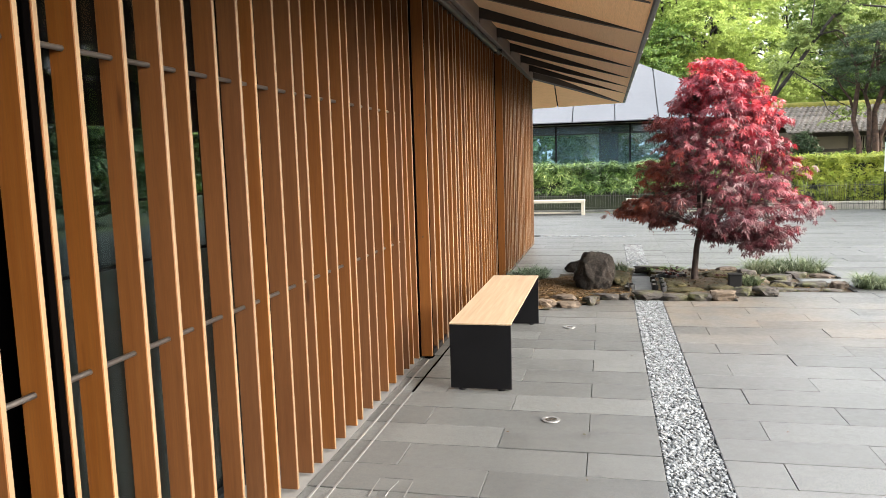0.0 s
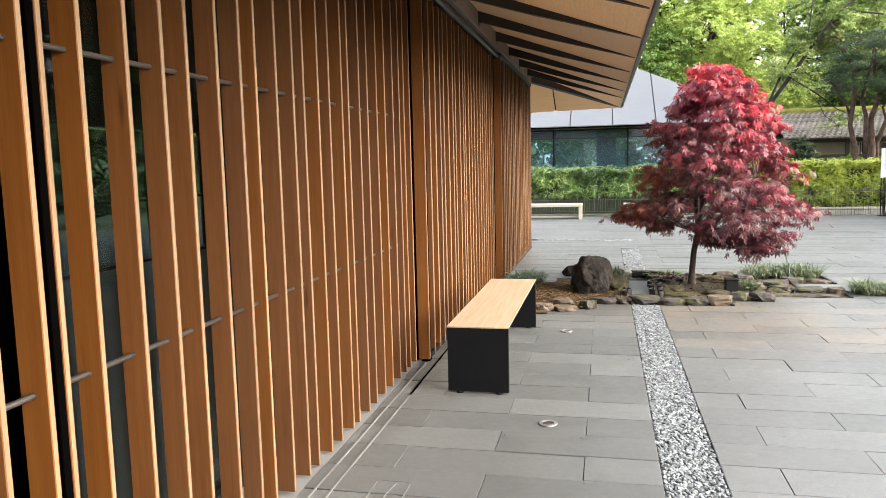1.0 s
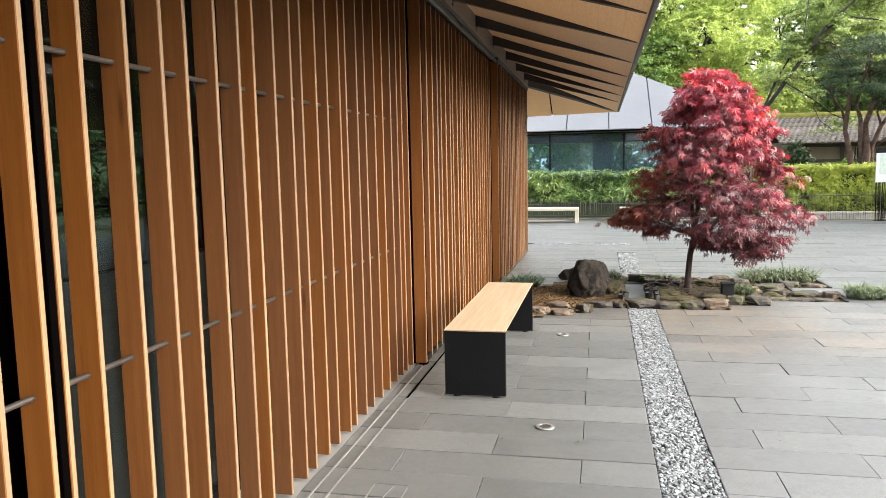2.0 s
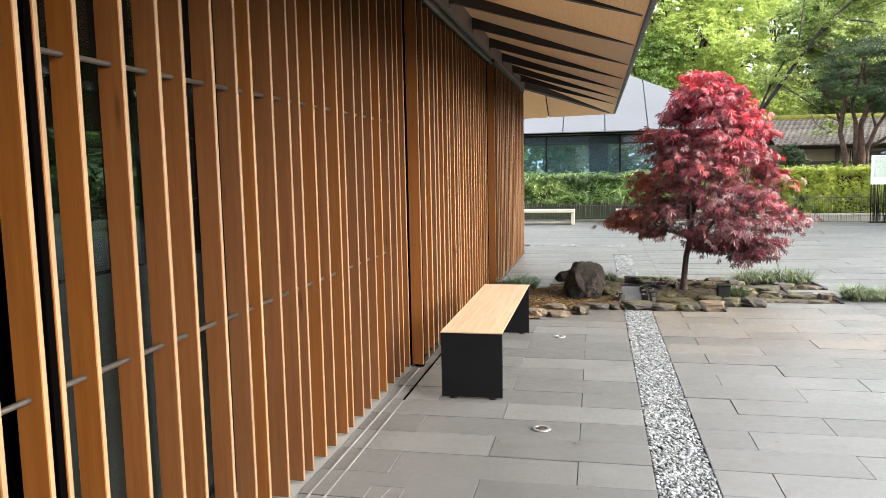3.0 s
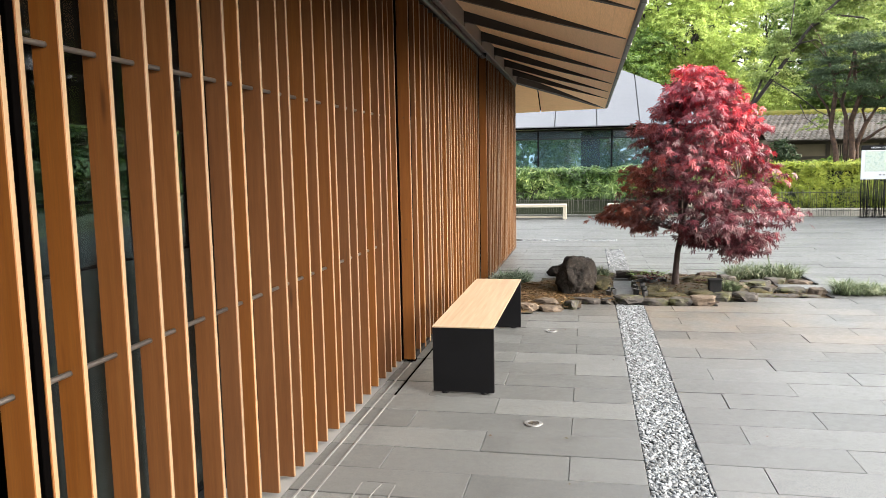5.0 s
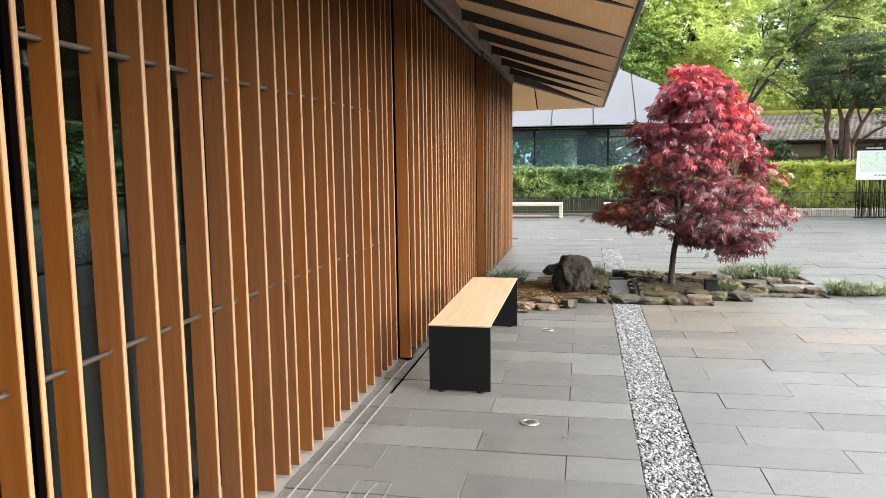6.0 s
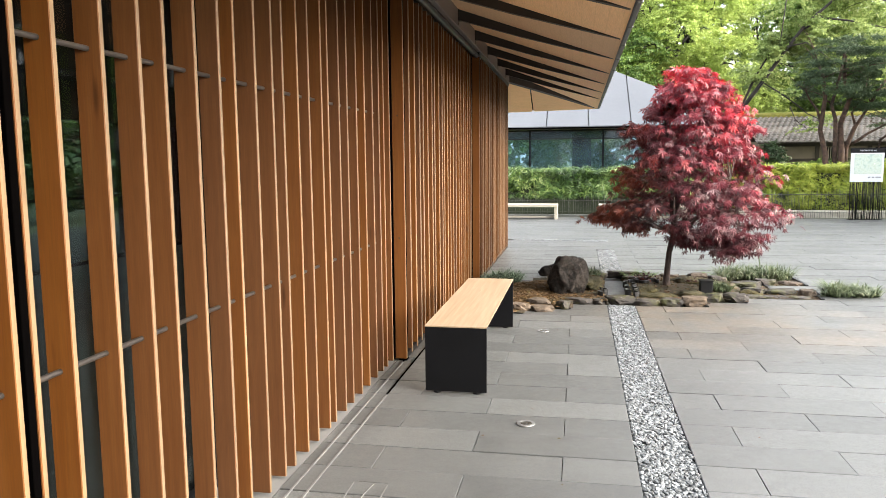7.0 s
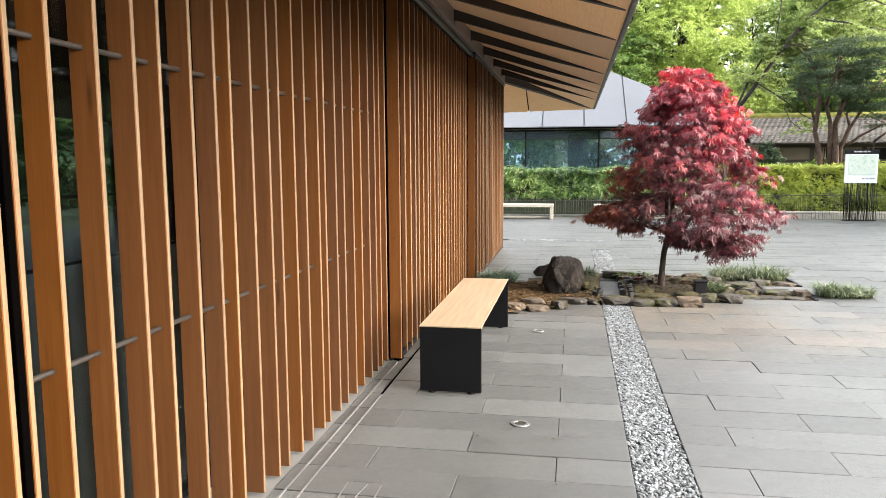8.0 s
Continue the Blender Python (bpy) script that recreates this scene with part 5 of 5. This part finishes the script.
# ---- building across the court ----
def build_far_building():
    b = thing("pavilion", "long pavilion with a pale folded metal roof and glass walls", "building")
    fy, x0, x1, top = 27.2, -13.0, 6.3, 2.66
    ev = (-14.0, 26.35, 2.70), (7.0, 26.35, 2.70)          # eave line of the front slope
    apex = Vector((0.92, 32.0, 5.95))
    back = Vector((-14.0, 32.0, 5.95))
    # front slope in panels with standing seams, cut along the hip
    seams = [-14.12 + 1.44 * i for i in range(15)] + [6.99]
    roof_part = part("roof", sheet([(-14, 26.42, 2.66), (6.9, 26.42, 2.66), tuple(apex - Vector((0, 0, 0.06))), tuple(back - Vector((0, 0, 0.06)))], 0.03), STEEL_DARK, b, "dark roof deck")

    def on_slope(x):
        t = min(1.0, (7.0 - x) / (7.0 - apex.x))
        return (x, 26.35 + (32.0 - 26.35) * t, 2.70 + (5.95 - 2.70) * t)

    g = 0.02
    for a, c in zip(seams, seams[1:]):
        quad = [(a + g, 26.35, 2.70), (c - g, 26.35, 2.70), on_slope(c - g)]
        if a < apex.x < c:
            quad.append(tuple(apex))
        quad.append(on_slope(a + g))
        part("roof_panel", sheet(quad, 0.03), ZINC, roof_part, "pale matt metal sheet")
    # slope round the hip
    part("roof_panel", sheet([(7.0, 26.35, 2.70), (7.0, 38.0, 2.70), (0.92, 38.0, 5.95), tuple(apex)], 0.03), ZINC, roof_part)
    part("fascia", boxes((-14, 7.0, 26.35, 26.40, 2.645, 2.70)), DEEP_BLACK, b)
    part("soffit", boxes((-14, 6.95, 26.40, 27.3, 2.655, 2.69)), PLATE_BROWN, b)
    part("floor_slab", boxes((-13, 6.4, 27.0, 37.8, -0.06, 0.05)), ROOM_FLOOR, b)
    for d in ((-13.0, -3.4), (1.25, 2.0)):
        part("back_wall", boxes((*d, 37.5, 37.8, 0.0, 2.65)), MATTE_BLACK, b)
    part("side_wall", boxes((-13.2, -13.0, 27.2, 37.8, 0.0, 2.65)), ROOM, b)
    part("ceiling", boxes((-13, 6.4, 27.25, 37.8, 2.60, 2.65)), ROOM, b)
    part("core", boxes((1.15, 1.62, 30.0, 31.0, 0.05, 2.6)), DEEP_BLACK, b)
    xs = [-0.335 + 2.585 * i for i in range(-5, 3)] + [x1]
    for i, (a, c) in enumerate(zip([-13.0] + xs, xs)):
        if c - a < 0.2:
            continue
        w = part("window", boxes((a + 0.03, c - 0.03, fy, fy + 0.012, 0.08, 2.58)), DARK_GLASS, b, "dark reflecting glass")
        part("mullion", boxes((c - 0.03, c + 0.03, fy - 0.05, fy + 0.08, 0.05, 2.60)), STEEL_BLACK, w)
        part("transom", boxes((a + 0.03, c - 0.03, fy - 0.03, fy - 0.002, 2.30, 2.34)), STEEL_DARK, w)
    return b


m, n, l, p = material("dark_window_glass", 0.02)
p.inputs["Base Color"].default_value = (0.22, 0.36, 0.44, 1)
p.inputs["Transmission Weight"].default_value = 0.9
p.inputs["IOR"].default_value = 1.34
DARK_GLASS = m
build_far_building()


# ---- old tiled house behind the hedge ----
def build_house():
    h = thing("tiled_house", "old low house with a grey tiled roof and tan plaster walls", "house")
    y0, y1, x0, x1 = 34.0, 39.5, 9.2, 24.0
    part("wall", boxes((x0, x1, y0, y0 + 0.2, -0.06, 2.3)), PLASTER, h, "tan plaster wall")
    part("wall", boxes((x0, x0 + 0.2, y0 + 0.2, y1, -0.06, 2.3)), PLASTER, h)
    part("wall", boxes((x0, x1, y1 - 0.2, y1, -0.06, 2.3)), PLASTER, h)
    part("wall", boxes((x1 - 0.2, x1, y0 + 0.2, y1 - 0.2, -0.06, 2.3)), PLASTER, h)
    for x in (9.2, 11.25, 13.3, 15.4, 17.5, 19.6):
        part("post", boxes((x, x + 0.16, y0 - 0.05, y0 + 0.02, -0.06, 2.3)), TIMBER, h, "dark timber post")
    part("beam", boxes((x0, x1, y0 - 0.06, y0 - 0.002, 2.05, 2.2)), TIMBER, h)
    part("rail", boxes((x0, x1, y0 - 0.055, y0 - 0.002, 1.42, 1.54)), TIMBER, h)
    win = part("window", boxes((11.55, 12.0, y0 - 0.03, y0 - 0.005, 1.30, 2.0)), STEEL_BLACK, h, "dark slatted window")
    for i in range(5):
        part("bar", boxes((11.57 + i * 0.09, 11.61 + i * 0.09, y0 - 0.05, y0 - 0.03, 1.30, 2.0)), PALE_WOOD, win)
    part("window", boxes((13.6, 15.3, y0 - 0.03, y0 - 0.005, 0.6, 2.0)), STEEL_BLACK, h)
    # roof: overlapping courses of rounded tiles
    ey, ez, ry, rz = 33.1, 2.20, 36.6, 3.42
    rows, tile_w = 12, 0.22
    roof_part = thing("roof")
    roof_part.parent = h
    nx = int((x1 + 0.9 - x0) / (tile_w / 4))
    for j in range(rows):
        vs, fs = [], []
        ya, yb = ey + (ry - ey) * j / rows, ey + (ry - ey) * (j + 1.12) / rows
        za, zb = ez + (rz - ez) * j / rows + 0.05, ez + (rz - ez) * (j + 1.12) / rows
        for i in range(nx + 1):
            x = x0 - 0.5 + i * tile_w / 4
            w = (0.0, 0.045, 0.06, 0.03)[(i + (2 if j % 2 else 0)) % 4]
            vs += [(x, ya, za + w), (x, yb, zb + w), (x, ya, za - 0.045 + w * 0.6)]
        for i in range(nx):
            a = i * 3
            fs += [(a, a + 3, a + 4, a + 1), (a, a + 2, a + 5, a + 3)]
        part("tile_course", mesh_from("tile_course", vs, fs), TILE, roof_part, "grey rounded clay tiles")
    part("roof_deck", sheet([(x0 - 0.45, ey + 0.05, ez - 0.03), (x1 + 0.35, ey + 0.05, ez - 0.03), (x1 + 0.35, ry, rz - 0.05), (x0 - 0.45, ry, rz - 0.05)], 0.04), TIMBER, h)
    part("roof_deck", sheet([(x0 - 0.45, 40.2, ez - 0.03), (x1 + 0.35, 40.2, ez - 0.03), (x1 + 0.35, ry, rz - 0.05), (x0 - 0.45, ry, rz - 0.05)], 0.04), TIMBER, h)
    bm = bmesh.new()
    tube(bm, [(x0 - 0.5, ry, rz + 0.05), (x1 + 0.4, ry, rz + 0.05)], [0.18, 0.18], 8)
    part("ridge", bm, MOSS_RIDGE, h, "mossy yellow-green ridge")
    return h


PLASTER = plain("tan_plaster", (0.17, 0.14, 0.10), 0.85, 0.0, 0.12, 1.5, 0.15)
TIMBER = plain("dark_timber", (0.035, 0.027, 0.02), 0.7, 0.0, 0.3, 4, 0.2)
TILE = stone("clay_roof_tile", [(0.3, (0.085, 0.078, 0.07)), (0.55, (0.165, 0.15, 0.138)), (0.8, (0.26, 0.24, 0.22))], 3.0, 0.7, 0.01)
MOSS_RIDGE = stone("mossy_ridge", [(0.3, (0.10, 0.11, 0.02)), (0.7, (0.26, 0.23, 0.05))], 5, 0.95, 0.02)
build_house()


# ---- trees behind ----
# bright spring-green trees
tree("broad tree in fresh yellow-green leaf", (5.5, 41, -0.06), (6.0, 41, 6.0), 0.35,
     [(3.4, 40, 6.4, 2.6, 2.2, 1.5), (6.4, 40, 7.6, 2.6, 2.4, 1.7), (9.0, 40.5, 6.6, 2.2, 2.2, 1.5), (4.8, 41, 9.6, 2.8, 2.4, 1.8), (8.2, 41, 9.6, 2.4, 2.2, 1.7),
      (6.5, 42, 11.8, 2.8, 2.4, 1.9), (2.0, 42, 9.0, 2.5, 2.4, 1.8), (7.4, 39.5, 5.0, 2.2, 1.8, 1.1), (10.2, 41, 4.6, 1.8, 1.8, 1.1), (3.2, 42, 12.5, 2.6, 2.4, 1.8)],
     290000, 0.054, GREEN_A, BARK, 21, 0.5, 0.8, 0.55)
tree("broad tree in fresh yellow-green leaf", (11.8, 46, -0.06), (11.6, 46, 6.5), 0.4,
     [(11.5, 45, 5.0, 2.6, 2.0, 1.3), (13.5, 46, 6.5, 2.4, 2.0, 1.4), (16.5, 46, 5.0, 2.6, 2.2, 1.6), (11.3, 46, 9.6, 2.0, 2.0, 1.3), (18.5, 46, 8.5, 2.8, 2.2, 1.9),
      (14.5, 46, 11.0, 2.2, 2.0, 1.4)],
     140000, 0.058, GREEN_A, BARK, 22, 0.5, 0.7, 0.55)
tree("shaded green tree beside the pavilion roof", (1.5, 38.5, -0.06), (1.5, 38.5, 5.0), 0.3,
     [(3.0, 37.5, 5.4, 2.0, 1.6, 1.4), (1.0, 38.5, 7.2, 2.4, 2.0, 1.6), (4.8, 38, 4.5, 1.6, 1.4, 1.0), (7.2, 37.5, 3.6, 1.8, 1.4, 1.0), (4.6, 38.5, 7.0, 1.3, 1.2, 0.9)],
     60000, 0.075, GREEN_B, BARK, 23, 0.5, 0.8, 0.5)
tree("dense green tree behind the bright ones", (6.0, 52, -0.06), (6.0, 52, 8.0), 0.4,
     [(2.5, 52, 8.5, 3.6, 2.5, 2.6), (7.0, 52, 9.0, 3.6, 2.5, 2.6), (5.0, 53, 13.0, 4.0, 2.5, 2.8), (10.5, 53, 12.8, 3.4, 2.5, 2.4), (9.0, 52, 6.0, 3.4, 2.5, 2.2), (3.0, 52, 5.0, 3.4, 2.5, 2.2)],
     150000, 0.11, GREEN_A, BARK, 29, 0.55, 0.35, 0.5)
tree("tall shaded green tree over the old house", (15.0, 41, -0.06), (14.6, 41, 6.0), 0.35,
     [(11.8, 41, 8.6, 1.5, 1.6, 1.2), (13.6, 41, 9.6, 1.9, 1.8, 1.3), (15.8, 41, 9.2, 2.0, 1.8, 1.6), (13.0, 41, 7.0, 1.9, 1.6, 1.2), (15.4, 41, 6.6, 2.2, 1.8, 1.3), (11.6, 41.5, 6.0, 1.4, 1.4, 1.0),
      (17.4, 41, 7.6, 1.9, 1.8, 1.6), (13.8, 41, 4.8, 1.9, 1.4, 1.0), (16.4, 41, 4.4, 2.0, 1.4, 1.0)],
     120000, 0.085, GREEN_B, BARK, 33, 0.5, 0.35, 0.5)
# dark conifer behind
tree("tall dark conifer behind the green trees", (8.6, 54, -0.06), (8.6, 54, 15.0), 0.45,
     [(8.6, 54, 10.5, 2.0, 2.0, 1.0), (8.9, 54, 12.5, 1.8, 1.8, 1.0), (8.4, 54, 14.5, 1.4, 1.4, 1.0), (8.6, 54, 8.5, 2.4, 2.2, 1.0), (13.0, 56, 9.0, 2.0, 2.0, 1.6),
      (13.2, 56, 6.0, 2.4, 2.0, 1.4)],
     20000, 0.2, NEEDLE, BARK, 24, 0.22, 0.8, 0.3)


# spreading tree with a long bare limb over the house
def build_limb_tree():
    gen = np.random.default_rng(51)
    t = thing("tree", "spreading tree with dark bare limbs and sparse fresh leaves", "tree", "garden trees")
    y = 31.5
    bm = bmesh.new()
    tube(bm, [(7.2, y, -0.06), (7.3, y, 1.9), (7.6, y, 3.3)], [0.13, 0.11, 0.10], 10)
    part("trunk", bm, BARK, t)
    # x and z along each limb, and how far it comes forward
    limbs = [(0.085, 0.0, [(7.6, 3.3), (8.45, 4.62), (9.36, 5.8), (9.86, 6.5), (10.3, 7.0), (11.05, 7.62), (11.6, 7.66), (12.3, 7.58), (13.2, 7.3)]),
             (0.05, 0.0, [(9.86, 6.52), (10.48, 6.88), (11.45, 6.8), (12.15, 6.55), (13.3, 6.3)]),
             (0.055, 0.0, [(7.6, 3.3), (8.15, 4.6), (8.77, 5.8), (9.02, 6.2), (9.31, 8.42)]),
             (0.045, 0.0, [(11.05, 7.6), (11.4, 8.2), (12.23, 9.08)]),
             (0.04, 1.2, [(7.6, 3.3), (8.5, 4.5), (9.02, 4.05), (9.52, 3.57), (9.97, 3.24), (10.63, 2.93)]),
             (0.025, 1.2, [(9.52, 3.57), (9.62, 3.0), (10.1, 2.7)]),
             (0.035, 0.0, [(9.36, 5.9), (9.97, 5.99), (10.58, 5.64), (11.16, 5.16)])]
    tips = []
    for r, forward, path in limbs:
        bm = bmesh.new()
        pts = [np.array([x + gen.normal() * 0.03, y + gen.normal() * 0.12 - forward * i / len(path), z + gen.normal() * 0.03]) for i, (x, z) in enumerate(path)]
        tube(bm, pts, np.linspace(r, r * 0.3, len(pts)).tolist(), 7)
        for k in range(9):
            q = pts[int(gen.integers(1, len(pts)))]
            e = q + np.array([gen.normal() * 0.7, gen.normal() * 0.6, gen.normal() * 0.35 - 0.1])
            tube(bm, limb_path(q, e, 0.06, gen, 3), [r * 0.2, r * 0.15, r * 0.1, r * 0.05], 5)
            if forward == 0.0:
                tips += [e, (q + e) / 2]
        tips += pts[1:] if forward == 0.0 else pts[-1:]
        part("limb", bm, BARK, t, "bare dark limb")
    bl = [(*(c + np.array([0, 0.5, 0.1])), 0.6, 0.6, 0.22) for c in tips]
    bl += [(x, 33.4, z, 1.5, 1.0, 0.7) for x, z in ((11.9, 7.4), (13.0, 7.4), (11.2, 6.9), (10.2, 7.6), (13.3, 8.1), (9.8, 5.2), (13.6, 6.9), (11.8, 8.6), (12.6, 6.4))]
    bl += [(x, 28.6, z, 0.55, 0.5, 0.18) for x, z in ((9.3, 5.9), (10.9, 6.0), (12.0, 5.4), (12.2, 4.7), (11.7, 4.5), (9.0, 3.9), (12.6, 5.9))]
    p, d = blob_points(gen, bl, 62000, 1.4, 0.28, 24)
    part("crown", leaves_mesh("crown", p, d * 0.4 + gen.normal(size=d.shape) * 0.5 + np.array([0, 0, 0.6]), 0.058, gen, aspect=0.5), GREEN_LIMB, t, "sparse small fresh leaves")


GREEN_LIMB = leaf("limb_leaf", [(0.0, (0.085, 0.13, 0.030)), (0.5, (0.20, 0.27, 0.075)), (1.0, (0.40, 0.46, 0.17))], 0.55, 0.45)
build_limb_tree()


def build_pine():
    gen = np.random.default_rng(61)
    t = thing("pine_tree", "old spreading pine with several reddish trunks and dark needle pads", "tree", "garden trees")
    y = 29.6
    # thickness, then x and z up each stem
    stems = [(0.11, [(10.36, -0.06), (10.28, 1.7), (10.16, 2.58), (10.18, 3.76), (10.05, 4.46), (9.95, 5.0)]),
             (0.095, [(10.66, -0.06), (10.66, 1.7), (10.6, 2.93), (10.56, 3.5), (10.7, 4.6), (10.76, 5.4)]),
             (0.125, [(10.86, -0.06), (10.84, 1.7), (10.84, 2.79), (10.99, 3.6), (10.9, 4.5), (10.84, 5.2)]),
             (0.10, [(11.0, -0.06), (11.02, 1.9), (11.22, 2.64), (11.75, 3.5), (11.9, 3.95), (12.3, 4.4)]),
             (0.065, [(11.05, 1.9), (11.4, 2.2), (11.75, 2.44), (12.2, 2.7), (12.6, 2.95)]),
             (0.055, [(10.16, 2.9), (9.95, 3.3), (9.7, 3.7), (9.45, 3.97)]),
             (0.05, [(11.3, 2.75), (11.2, 3.2), (11.45, 3.7), (11.6, 4.4)]),
             (0.08, [(11.9, -0.06), (12.0, 1.5), (12.27, 2.2), (12.73, 2.7)])]
    for r, path in stems:
        pts = [np.array([x, y + gen.normal() * 0.15, z]) for x, z in path]
        bm = bmesh.new()
        tube(bm, pts, np.linspace(r, r * 0.4, len(pts)).tolist(), 10)
        for _ in range(5):
            q = pts[int(gen.integers(3, len(pts)))]
            e = q + np.array([gen.normal() * 0.9, gen.normal() * 0.6, abs(gen.normal()) * 0.5])
            tube(bm, limb_path(q, e, 0.08, gen, 3), [r * 0.25, r * 0.18, r * 0.12, r * 0.06], 5)
        part("trunk", bm, BARK_PINE, t, "leaning reddish-brown trunk")
    # flat pads of needles in tiers
    pads = []
    for z, x0, x1, k in ((5.75, 10.3, 11.5, 4), (5.3, 9.8, 11.9, 6), (4.95, 9.5, 12.4, 8), (4.55, 9.2, 12.9, 9), (4.2, 9.1, 13.0, 9), (3.85, 9.6, 13.0, 8), (3.45, 10.9, 13.0, 6), (3.0, 12.0, 13.1, 4)):
        for i in range(k):
            pads.append((x0 + (x1 - x0) * (i + gen.uniform(0, 1)) / k, y + gen.uniform(-1.0, 0.7), z + gen.normal() * 0.09, gen.uniform(0.45, 0.85), 0.7, gen.uniform(0.05, 0.10)))
    p, d = blob_points(gen, pads, 90000, 1.2, 0.20, 30)
    part("crown", leaves_mesh("crown", p, gen.normal(size=d.shape) * 0.8 + d * 0.3 + np.array([0, 0, 0.4]), 0.055, gen, aspect=0.13), NEEDLE, t, "flat pads of dark needles")


build_pine()

# planting behind the building, glimpsed through its rooms
for i, (x, y, h) in enumerate(((-13.5, 13.0, 5.0), (-13.0, 18.5, 5.5), (-13.8, 24.0, 5.0))):
    tree("bushy green tree behind the building", (x, y, -0.06), (x, y, h * 0.5), 0.14,
         [(x, y, h * 0.25, 2.2, 2.6, h * 0.2), (x, y + 0.8, h * 0.55, 2.2, 2.4, 1.2), (x, y - 1.0, h * 0.8, 1.8, 2.0, 1.1)], 16000, 0.12, NEEDLE if i % 2 else GREEN_B, BARK, 140 + i, 0.5, 0.5)

# low shrubs at the foot of the house
tree("low dark shrub at the foot of the house", (9.0, 32, -0.06), (9.0, 32, 0.7), 0.06, [(8.7, 31.8, 1.1, 0.6, 0.6, 0.7), (8.9, 31.5, 1.7, 0.35, 0.4, 0.5)], 5000, 0.07, NEEDLE, BARK, 71, 0.4, 1.5)
tree("low dark shrub at the foot of the house", (11.4, 31.6, -0.06), (11.4, 31.6, 0.8), 0.06, [(11.0, 31.5, 1.15, 1.2, 0.6, 0.3), (12.4, 31.5, 1.2, 1.0, 0.6, 0.3)], 5000, 0.07, GREEN_B, BARK, 72, 0.4, 1.5)

# out of view: trees and hedges added to close the court's other sides
# unseen hedge, added to hold low light off the foot of the slats
hedge("hedge", 0.4, 13.4, -4.4, -3.3, 1.45, 26000, HEDGE_L, "unseen clipped hedge added behind to block low light", 11, 0.08, 1)
# side hedge, added where nothing is in view
hedge_side = thing("hedge", "clipped green hedge added out of view along the court", "hedge", "hedges")
part("core", boxes((14.2, 15.2, -6, 21, -0.06, 1.25)), HEDGE_CORE, hedge_side)
gen = np.random.default_rng(9)
pts = np.stack([14.15 + np.abs(gen.normal(size=9000)) * 0.25, gen.uniform(-6, 21, 9000), gen.uniform(0.05, 1.4, 9000)], 1)
part("foliage", leaves_mesh("foliage", pts, np.array([-0.7, 0, 0.5]) + gen.normal(size=pts.shape) * 0.4, 0.10, gen, aspect=0.3), HEDGE_L, hedge_side)
# unseen trees; the first four keep bright sky out of the window reflections
for i, (x, y, h) in enumerate(((16.5, 23.5, 9), (17.8, 19, 9), (20.5, 20.5, 11), (24, 21, 13), (2, -34, 9), (11, -36, 10), (20, -32, 9), (30, 18, 6.5), (30, 26, 7))):
    tree("broad green tree added out of view around the court", (x, y, -0.06), (x, y, h * 0.5), 0.3,
         [(x, y, h * 0.35, 3.0, 3.0, h * 0.22), (x, y, h * 0.62, 3.2, 3.2, 2.2), (x - 1.2, y + 1.5, h * 0.85, 2.4, 2.4, 1.8), (x + 1.0, y - 1.6, h * 0.95, 2.4, 2.4, 1.8)], 15000, 0.27, GREEN_B if i % 2 else GREEN_A, BARK, 80 + i, 0.55, 0.5)

# woods on the skyline
gen = np.random.default_rng(15)
pts = []
for i in range(60):
    x = -60 + 2.6 * i + gen.normal()
    h = gen.uniform(6, 13) if not 12 < x < 22 else gen.uniform(4.5, 8)
    k = 700
    q = gen.normal(size=(k, 3))
    q /= np.linalg.norm(q, axis=1, keepdims=True)
    pts.append(np.array([x, 72 + gen.normal() * 3, h * 0.5]) + q * gen.uniform(0.6, 1.0, (k, 1)) * np.array([2.6, 2.4, h * 0.5]))
pts = np.concatenate(pts)
woods = part("far_woods", leaves_mesh("far_woods", pts, gen.normal(size=pts.shape) + np.array([0, -0.5, 0.5]), 0.42, gen, aspect=0.55), GREEN_B)
tagged(woods, "far green woods along the skyline", "woods", kind="stuff")


# ---- the nearest paving slabs, one by one ----
for c, y, tz, tilt, w in near_slabs:
    s = part("paving_slab", slab_mesh(w), None, pavement)
    s.location = (c, y, tz)
    s.rotation_euler = (tilt, tilt * 0.7, 0)
